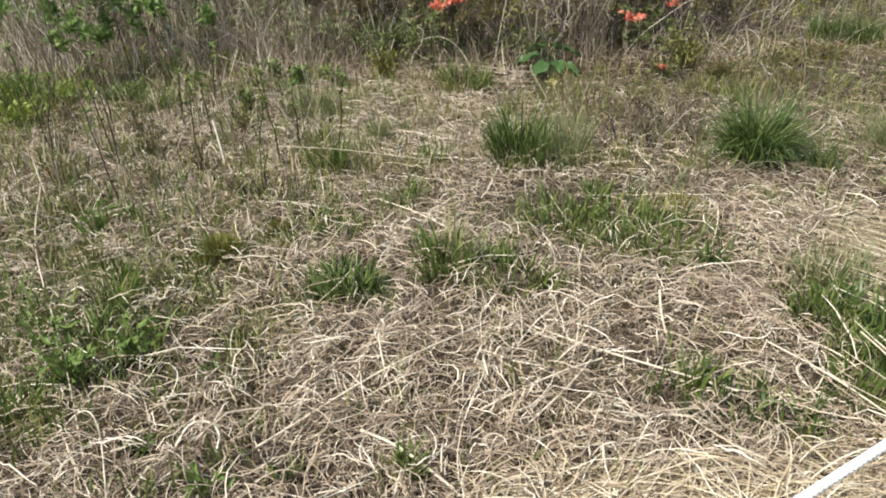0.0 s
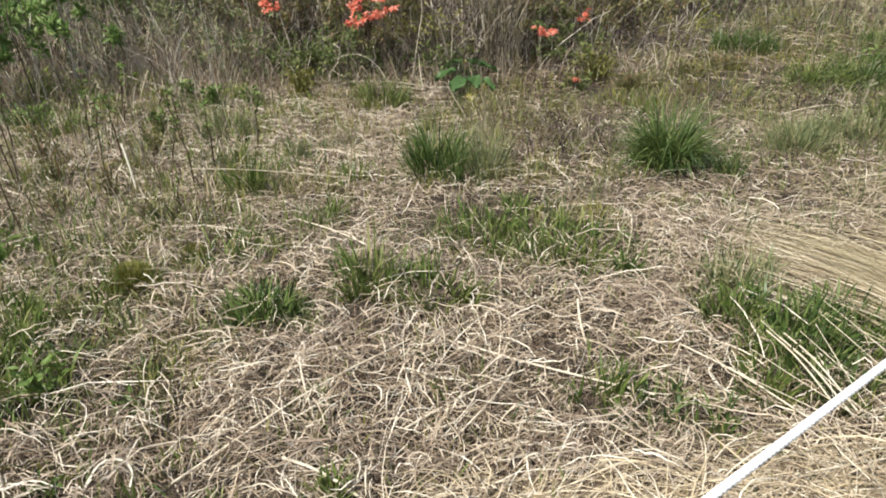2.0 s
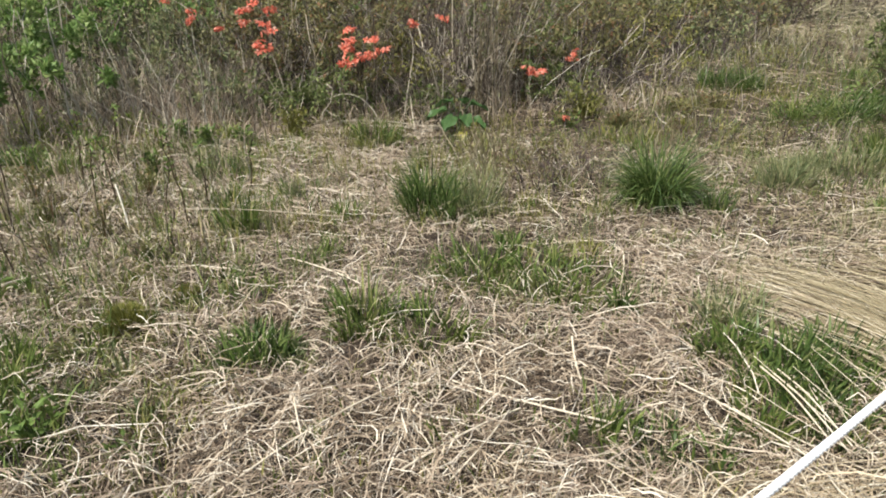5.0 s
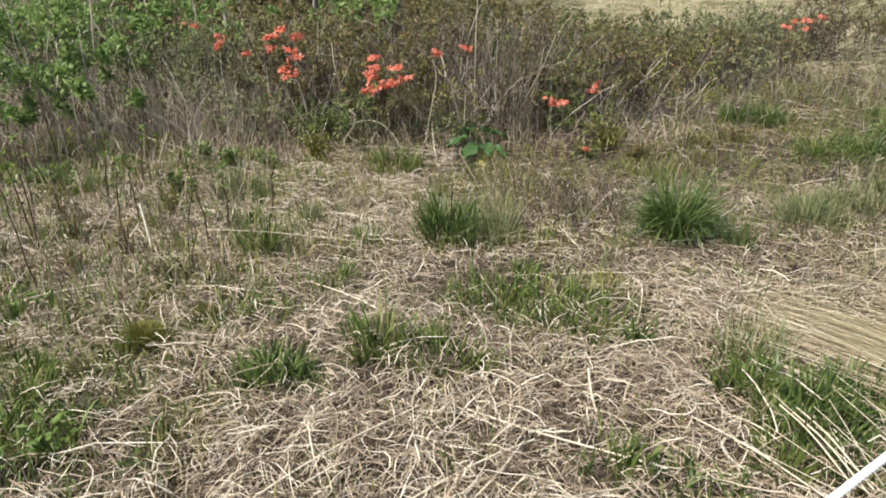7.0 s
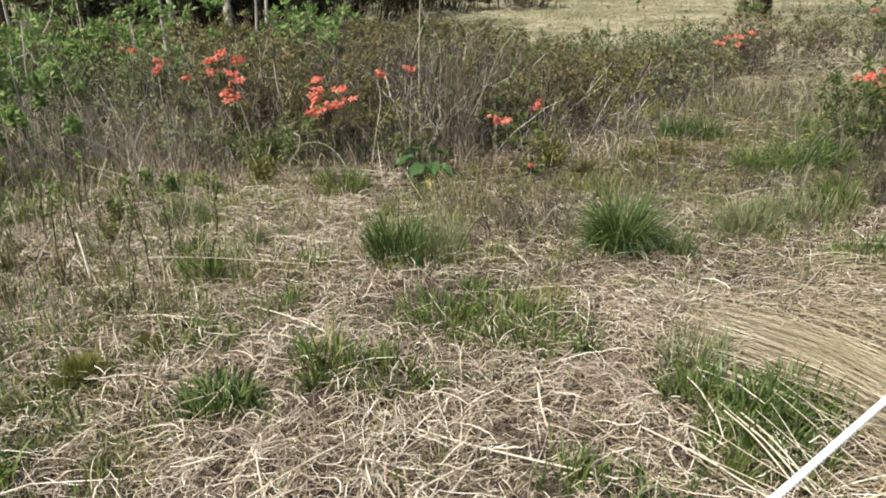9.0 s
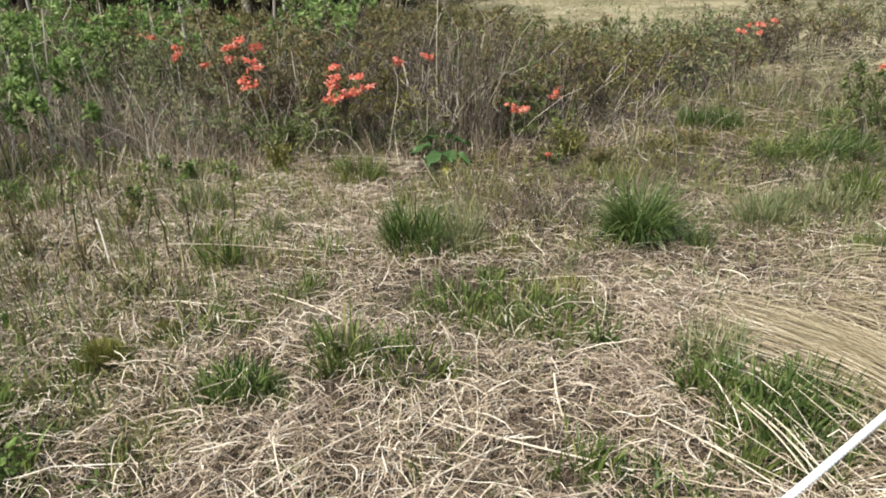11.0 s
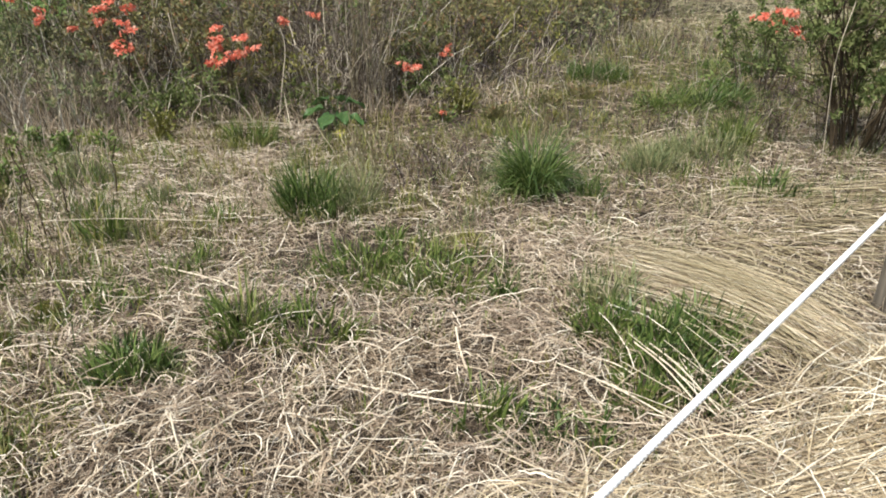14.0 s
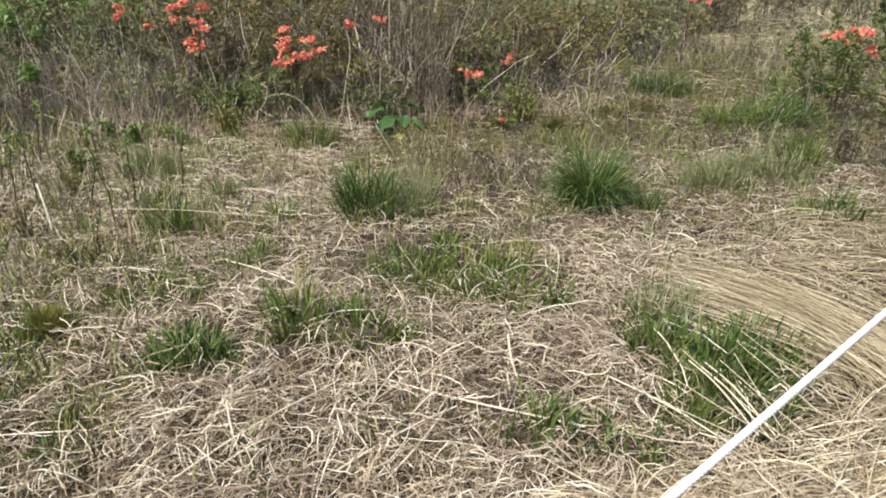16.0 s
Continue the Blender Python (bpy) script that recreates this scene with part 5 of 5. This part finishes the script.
def dark_stalk(x, y, h, lx, ly):
    """A dark dead flower stalk with small seed heads."""
    s = np.linspace(0, 1, 8)
    p = np.stack([lx * s ** 1.5 + rng.normal(0, 0.006, 8), ly * s ** 1.5, h * s], -1)
    ob = thing("dead_stalk", x, y, "dark brown dead flower stalk with seed heads", "dead plant", "dead flower stalks")
    part("stem", mesh("stem", *tubes(p[None], np.linspace(0.0048, 0.003, 8)[None], 5), M_DARKTWIG), ob)
    n = 14
    i = rng.integers(2, 8, n)
    part("seed_spray", mesh("seed_spray", *leaves(p[i], rng.normal(0, 1, (n, 3)), rng.uniform(0.015, 0.04, n), rng.uniform(0.008, 0.014, n)), M_DARKTWIG), ob, kind="stuff")
    i = rng.integers(5, 8, 20)
    part("foliage", mesh("foliage", *leaves(p[i], rng.normal(0, 1, (20, 3)) + np.array([0, 0, 0.5]), rng.uniform(0.025, 0.05, 20), rng.uniform(0.010, 0.018, 20)), M_HERB), ob, "small fresh green leaves", "stuff")


for x, y, h, lx, ly in ((-1.42, 3.95, 0.42, 0.03, 0.05), (-1.88, 3.92, 0.48, -0.05, 0.0), (-2.45, 3.80, 0.50, 0.05, 0.05), (-0.62, 4.20, 0.34, 0.03, 0.0), (-1.10, 4.45, 0.38, -0.03, 0.05), (-2.05, 4.35, 0.5, 0.02, 0.05), (-1.52, 4.75, 0.42, 0.04, 0.0),
                        (-1.56, 3.22, 0.55, -0.12, 0.1), (-0.88, 3.70, 0.52, -0.08, 0.05), (-0.80, 3.85, 0.4, -0.02, 0.05), (-1.05, 3.95, 0.35, 0.05, 0.05), (-1.75, 3.70, 0.6, -0.05, 0.1),
                        (-2.05, 3.60, 0.5, 0.06, 0.1), (-1.35, 4.10, 0.4, -0.04, 0.0), (-2.30, 4.05, 0.6, -0.1, 0.05), (-1.65, 4.45, 0.45, 0.03, 0.05)):
    dark_stalk(x, y, h, lx, ly)


# ---- bent and cut straw ----
def sweep(n, start, s_spread, end, e_spread, arch, width, mat, label, name="bent_straw", sag=0.04, k=8, bow=0.05):
    """Long straws that lie from one stretch of ground to another, bowed over what is under them."""
    a = np.array(start) + rng.uniform(-1, 1, (n, 1)) * np.array(s_spread) + rng.normal(0, 0.06, (n, 2))
    b = np.array(end) + rng.uniform(-1, 1, (n, 1)) * np.array(e_spread) + rng.normal(0, 0.085, (n, 2))
    t0, t1 = rng.uniform(0, 0.4, n)[:, None], rng.uniform(0.6, 1.08, n)[:, None]
    s = t0 + (t1 - t0) * np.linspace(0, 1, k)[None]
    bow = rng.normal(bow, 0.04, n)[:, None] * np.sin(np.pi * s)
    d = b - a
    nrm = np.stack([-d[:, 1], d[:, 0]], -1)
    p = a[:, None] + d[:, None] * s[..., None] + nrm[:, None] * bow[..., None]
    z = relief(p[..., 0], p[..., 1]) + sag * rng.uniform(0.2, 1, n)[:, None] + arch * rng.uniform(0.3, 1, n)[:, None] * np.sin(np.pi * np.clip(s, 0, 1)) ** 0.8
    h = np.arctan2(d[:, 1], d[:, 0])[:, None]
    roll = rng.uniform(-1.2, 1.2, n)[:, None]
    side = np.stack(np.broadcast_arrays(-np.sin(h) * np.cos(roll) + 0 * s, np.cos(h) * np.cos(roll) + 0 * s, np.sin(roll) + 0 * s), -1)
    w = np.broadcast_to(rng.uniform(*width, n)[:, None], (n, k))
    return whole(name, mesh(name, *ribbons(np.concatenate([p, z[..., None]], -1), w, side), mat), label, "straw", kind="stuff")


sweep(470, (2.06, 1.56), (0.12, 0.09), (1.60, 2.74), (0.04, 0.06), 0.09, (0.0015, 0.0032), M_GOLD, "sheaf of bent golden straw arching over green tufts", bow=-0.06)
sweep(380, (1.98, 1.66), (0.14, 0.08), (1.62, 2.80), (0.10, 0.07), 0.12, (0.0008, 0.0016), M_PALE, "feathery fine tops of the bent straw sheaf", bow=-0.09)
sweep(90, (1.98, 1.42), (0.22, 0.12), (1.60, 2.66), (0.16, 0.12), 0.08, (0.0015, 0.0035), M_PALE, "loose fringe of the bent straw sheaf", bow=-0.05)
sweep(110, (2.22, 1.60), (0.16, 0.12), (1.80, 2.85), (0.30, 0.15), 0.07, (0.0018, 0.0035), M_PALE, "stray straws beside the bent sheaf", bow=-0.06)
sweep(220, (3.9, 2.05), (0.3, 0.3), (2.75, 2.35), (0.25, 0.25), 0.02, (0.003, 0.005), M_PALE, "flattened straw round the post foot")
sweep(420, (4.2, 2.60), (0.2, 0.55), (2.2, 2.95), (0.5, 0.35), 0.03, (0.003, 0.006), M_FINE, "brown flattened straw under paler straw")
sweep(430, (4.3, 2.65), (0.2, 0.55), (2.1, 2.95), (0.4, 0.35), 0.05, (0.002, 0.0042), M_PALE, "flattened pale straw in long streaks")
sweep(800, (2.9, 1.22), (0.2, 0.26), (0.75, 1.30), (0.35, 0.14), 0.05, (0.0024, 0.0048), M_GOLD, "loose golden straw laid along the rope")


def tangle(n, x0, x1, y0, y1, lmin, lmax, mat, label, tops=0.03, curl=0.9):
    x, y = rng.uniform(x0, x1, n), rng.uniform(y0, y1, n)
    return whole("straw_tangle", mesh("straw_tangle", *litter(x, y, rng.normal(0.1, 0.9, n), rng.uniform(lmin, lmax, n), rng.uniform(0.0020, 0.0042, n),
                 rng.normal(0, curl, n) * rng.uniform(0.1, 1.0, n), rng.uniform(0, 0.055, n), np.abs(rng.normal(0, 0.03, n)), 7, tops, 0.04), mat), label, "straw", kind="stuff")


tangle(2100, 1.58, 3.3, 1.0, 1.72, 0.2, 0.6, M_GOLD, "tangled golden straw by the rope", 0.03, 0.6)
tangle(2400, 0.1, 1.7, 1.0, 1.47, 0.15, 0.45, M_GOLD, "curled golden straw at the edge of the meadow", 0.02, 1.8)
tangle(420, 1.75, 3.2, 1.45, 1.68, 0.2, 0.5, M_GOLD, "loose golden straw at the post foot")
tangle(420, 2.1, 4.4, 2.2, 3.4, 0.2, 0.6, M_PALE, "loose pale straw behind the post")


tuft(5.25, 8.40, 0.34, 0.34, 260, M_PALE, "pale dead grass tussock bent over", 0.007, 2.2, 0.3, "dry_tussock")
tuft(5.05, 8.20, 0.26, 0.22, 140, M_GREYGREEN, "dull grass at the foot of a dry tussock", 0.007, 1.0)


# ---- rope and posts ----
def post(x, y, lean=0.0):
    ob = thing("rope_post", x, y, "weathered grey round wooden post with rope tied round it", "post", "posts of the rope fence")
    seg = 20
    rings = [(-0.15, 0.046), (0.0, 0.046), (0.03, 0.0465), (0.2, 0.047), (0.4, 0.0485), (0.6, 0.0505), (0.78, 0.0515), (0.822, 0.050), (0.836, 0.045), (0.84, 0.030), (0.837, 0.0)]
    a = np.arange(seg) * 2 * np.pi / seg
    wav = 1 + 0.025 * np.sin(3 * a + 0.6) + 0.015 * np.sin(7 * a)
    v = np.array([[r * w * math.cos(t) + 0.004 * math.sin(5 * z) - lean * (1 - z / 0.67), r * w * math.sin(t), z] for z, r in rings for t, w in zip(a, wav)])
    j = np.arange(seg)
    f = np.concatenate([np.stack([i * seg + j, i * seg + (j + 1) % seg, (i + 1) * seg + (j + 1) % seg, (i + 1) * seg + j], -1) for i in range(len(rings) - 1)])
    part("post_body", mesh("post_body", v, f, M_WOOD, True), ob)
    return ob


def twisted(name, centre, parent, r=0.0075, strands=3, lay=0.034):
    """A laid rope: three strands wound round the line."""
    p = np.array(centre)
    d = unit(np.gradient(p, axis=0))
    ref = np.where(np.abs(d[:, 2:3]) > 0.8, np.array([1.0, 0, 0]), np.array([0, 0, 1.0]))
    a = unit(np.cross(d, ref))
    b = np.cross(d, a)
    run = np.concatenate([[0], np.cumsum(np.linalg.norm(np.diff(p, axis=0), axis=1))])
    for k in range(strands):
        t = run / lay * 2 * np.pi + k * 2 * np.pi / strands
        path = p + (a * np.cos(t)[:, None] + b * np.sin(t)[:, None]) * r * 0.5
        part(name, mesh(name, *tubes(path[None], np.full((1, len(p)), r * 0.60), 6), M_ROPE, True), parent)


POSTS = ((-0.55, 0.23), (2.424, 1.995), (5.15, 1.72))
for px, py in POSTS:
    post(px, py, 0.008 if py > 1.9 else 0.0)


def rope():
    ob = thing("rope", 0, 0, "white laid rope strung tight from post to post", "rope", z=0.0)
    line = lambda a, b, n, sag: np.linspace(a, b, n) - np.sin(np.pi * np.linspace(0, 1, n))[:, None] * np.array([0, 0, sag])
    h = 0.67
    twisted("strand", line((-0.52, 0.18, 0.655), (2.43, 1.94, h), 700, 0.0), ob)
    twisted("strand", line((2.43, 1.94, h), (5.15, 1.655, h), 600, 0.03), ob)
    for px, py in POSTS:
        t = np.linspace(0, 4 * np.pi, 260)
        z = h + 0.009 + 0.019 * (t / (4 * np.pi) - 0.5) * -2
        twisted("strand", np.stack([px + 0.061 * np.cos(t - 1.2), py + 0.061 * np.sin(t - 1.2), z], -1), ob)


rope()


# ---- trees of the wood's edge ----
def tree(x, y, h, r, label, bark, crown_n, crown_r, low, name="tree", group="trees at the wood's edge", leaf=0.19, lean=(0.0, 0.0)):
    ob = thing(name, x, y, label, "tree", group)
    s = np.linspace(0, 1, 12)
    trunk = np.stack([lean[0] * s + rng.normal(0, 0.03, 12).cumsum() * s, lean[1] * s + rng.normal(0, 0.03, 12).cumsum() * s, h * s], -1)
    flare = r * (1 - 0.8 * s) + r * 0.5 * np.exp(-s * h / 0.25)
    part("trunk", mesh("trunk", *tubes(trunk[None], flare[None], 12), bark, True), ob)
    limbs = offshoots(trunk[None], 16, crown_r * 0.7, crown_r * 1.2, 0.25, 0.06, 6, low)
    subs = offshoots(limbs, 5, crown_r * 0.25, crown_r * 0.5, 0.15, 0.03, 4)
    v, f = join(tubes(limbs, np.broadcast_to(np.linspace(r * 0.35, r * 0.1, 6)[None], limbs.shape[:2]), 5), tubes(subs, np.full(subs.shape[:2], r * 0.07), 4))
    part("branchwork", mesh("branchwork", v, f, bark), ob, kind="stuff")
    ends = np.concatenate([subs[:, -1], subs[:, -2], subs[:, 1]])
    p = ends[rng.integers(0, len(ends), crown_n)] + rng.normal(0, crown_r * 0.1, (crown_n, 3))
    part("crown", mesh("crown", *leaves(p, rng.normal(0, 1, (crown_n, 3)), rng.uniform(0.6, 1.3, crown_n) * leaf, rng.uniform(0.4, 0.6, crown_n) * leaf), M_TREELEAF), ob)
    return ob


big = tree(12.2, 19.8, 9.0, 0.13, "dark-trunked broadleaf tree on the far meadow", M_BARK, 2800, 2.6, 0.32)
for x, y, turn, k in ((-9.5, 24.0, 40, 1.1), (-5.0, 29.0, 100, 1.2), (-1.0, 31.0, 160, 1.1), (3.6, 33.0, 230, 1.15), (-14.0, 20.0, 300, 1.1), (-7.0, 18.5, 70, 1.0), (-3.2, 22.5, 200, 1.0), (34.0, 26.0, 20, 1.1), (30.0, 16.0, 140, 1.2)):
    copy_thing(big, pose(x, y, float(relief(x, y)), 0, 0, turn) @ Matrix.Scale(k, 4))
birch = tree(-0.62, 8.4, 3.4, 0.024, "slender pale-barked sapling with fresh leaves", M_PALEBARK, 900, 0.7, 0.3, "sapling", "saplings behind the thicket", 0.07, (0.25, 0.1))
for x, y, turn in ((-1.75, 9.1, 80), (-3.4, 9.2, 260), (-0.9, 10.5, 320)):
    copy_thing(birch, pose(x, y, float(relief(x, y)), 0, 0, turn))


dark = tree(-4.13, 15.0, 7.5, 0.07, "dark slender tree trunk at the wood's edge", M_BARK, 900, 1.6, 0.55, "tree", "slender trees at the wood's edge")
for x, y, turn, k in ((-5.7, 15.0, 60, 1.3), (-3.38, 15.2, 130, 0.8), (-2.44, 15.4, 220, 0.8), (-0.63, 15.2, 310, 0.9)):
    copy_thing(dark, pose(x, y, float(relief(x, y)), 0, 0, turn) @ Matrix.Scale(k, 4))
light = tree(-2.73, 14.8, 7.0, 0.055, "pale-barked slender tree at the wood's edge", M_PALEBARK, 900, 1.6, 0.55, "tree", "slender trees at the wood's edge")
copy_thing(light, pose(-1.72, 14.8, 0.0, 0, 5, 100) @ Matrix.Scale(1.3, 4))


def low_bough(x0, z0, x1, y1, z1, n):
    """A leafy bough that droops from the far tree almost to the grass."""
    s = np.linspace(0, 1, 9)[:, None]
    p = np.array([[0.0, 0.0, z0]]) * (1 - s) + np.array([[x1 - x0, y1 - 19.8, z1]]) * s + np.sin(np.pi * s) * np.array([[0, 0, 0.5]])
    limb = part("bough", mesh("bough", *tubes(p[None], np.linspace(0.05, 0.012, 9)[None], 6), M_BARK, True), big)
    t = offshoots(p[None], 26, 0.3, 0.9, -0.25, 0.04, 5, 0.45)
    part("twigwork", mesh("twigwork", *tubes(t, np.full(t.shape[:2], 0.008), 4), M_BARK), limb, kind="stuff")
    e = t[rng.integers(0, len(t), n), rng.integers(1, 5, n)] + rng.normal(0, 0.06, (n, 3))
    part("foliage", mesh("foliage", *leaves(e, rng.normal(0, 1, (n, 3)), rng.uniform(0.07, 0.14, n), rng.uniform(0.04, 0.07, n)), M_TREELEAF), limb, kind="stuff")


low_bough(12.2, 2.4, 8.4, 19.6, 0.75, 420)
low_bough(12.2, 2.2, 11.2, 18.9, 0.70, 160)
low_bough(12.2, 2.3, 15.4, 19.4, 0.50, 520)


def undergrowth(x, y):
    return shrub(x, y, 0.8, 1.3, 46, "leafy undergrowth at the wood's edge, shade put into its leaf colour", twig=M_DARKTWIG, leaf=M_SHADELEAF, leaf_n=1500, leaf_len=0.12, low=0.0, thick=0.012,
                 group="undergrowth at the wood's edge", name="undergrowth")


low = undergrowth(-4.2, 15.6)
for x, y, turn in ((-2.4, 12.2, 50), (-1.6, 12.8, 120), (-0.8, 13.4, 200), (0.1, 14.8, 260), (0.9, 16.2, 20), (1.9, 17.8, 90), (2.9, 19.0, 310), (3.8, 20.2, 150), (-4.4, 17.5, 220), (-6.4, 18.5, 300), (-8.5, 17.0, 10),
                   (-2.0, 16.5, 80), (-0.3, 18.5, 170), (1.4, 21.0, 330), (-3.9, 13.8, 240), (4.9, 20.0, 60), (5.6, 20.2, 130), (-1.0, 15.5, 10), (2.6, 20.6, 270)):
    copy_thing(low, pose(x * 1.35, y * 1.35, float(relief(x, y)), 0, 0, turn) @ Matrix.Scale(1.35, 4))
shrub(11.35, 19.0, 0.25, 0.5, 26, "green leafy bush at the foot of the far tree", twig=M_DARKTWIG, leaf=M_BUSHLEAF, leaf_n=500, leaf_len=0.06, low=0.1, thick=0.006, group="bushes of the far meadow", name="leafy_bush")
shrub(2.1, 7.75, 0.5, 0.74, 90, "brown twiggy shrub behind the thicket", twig=M_PURPLETWIG, leaf=M_SHRUBLEAF, leaf_n=1300)
shrub(1.4, 7.9, 0.5, 0.82, 90, "tall brown shrub at the back of the thicket", twig=M_PURPLETWIG, leaf=M_SHRUBLEAF, leaf_n=1200)
shrub(3.7, 7.7, 0.4, 0.45, 70, "low olive shrub before the hedge", twig=M_PURPLETWIG, leaf=M_GREYGREEN, leaf_n=700)
shrub(4.4, 8.5, 0.4, 0.52, 70, "low brown shrub before the hedge", twig=M_PURPLETWIG, leaf=M_SHRUBLEAF, leaf_n=1000)
scrub = shrub(0.9, 9.6, 0.6, 0.36, 60, "low olive-brown scrub before the far meadow", twig=M_TWIG, leaf=M_SHRUBLEAF, leaf_n=1500, leaf_len=0.05, low=0.0, thick=0.004, group="low scrub", name="low_scrub")
for x, y, turn, k in ((0.0, 10.2, 40, 1.0), (1.8, 10.0, 90, 0.9), (0.6, 11.4, 150, 1.2), (2.4, 11.0, 200, 0.9), (-0.7, 11.3, 250, 1.1), (1.7, 12.6, 300, 1.2), (3.3, 12.4, 20, 0.9), (0.4, 13.2, 80, 1.3), (2.7, 14.4, 130, 1.2), (-1.2, 13.0, 190, 1.3), (1.4, 15.0, 240, 1.3), (-1.6, 9.6, 10, 1.1), (-2.6, 9.9, 70, 1.2), (-2.1, 11.0, 140, 1.2), (-3.6, 10.4, 210, 1.2), (-3.2, 12.0, 290, 1.4), (-4.6, 11.6, 330, 1.4), (-4.4, 13.4, 35, 1.5), (-2.5, 13.6, 115, 1.5)):
    copy_thing(scrub, pose(x, y, float(relief(x, y)), 0, 0, turn) @ Matrix.Scale(k, 4))
shrub(-0.45, 7.75, 0.28, 1.15, 34, "leafy green shrub with fresh leaves behind the thicket", twig=M_TWIG, leaf=M_BRIGHTLEAF, leaf_n=1000, leaf_len=0.055, low=0.5)
shrub(-2.05, 7.55, 0.26, 1.20, 30, "leafy green shrub behind grey twigs", leaf=M_BRIGHTLEAF, leaf_n=800, leaf_len=0.06, low=0.55)
shrub(-2.85, 7.10, 0.30, 1.25, 30, "leafy green shrub at the edge of the brush", leaf=M_BRIGHTLEAF, leaf_n=800, leaf_len=0.06, low=0.5)
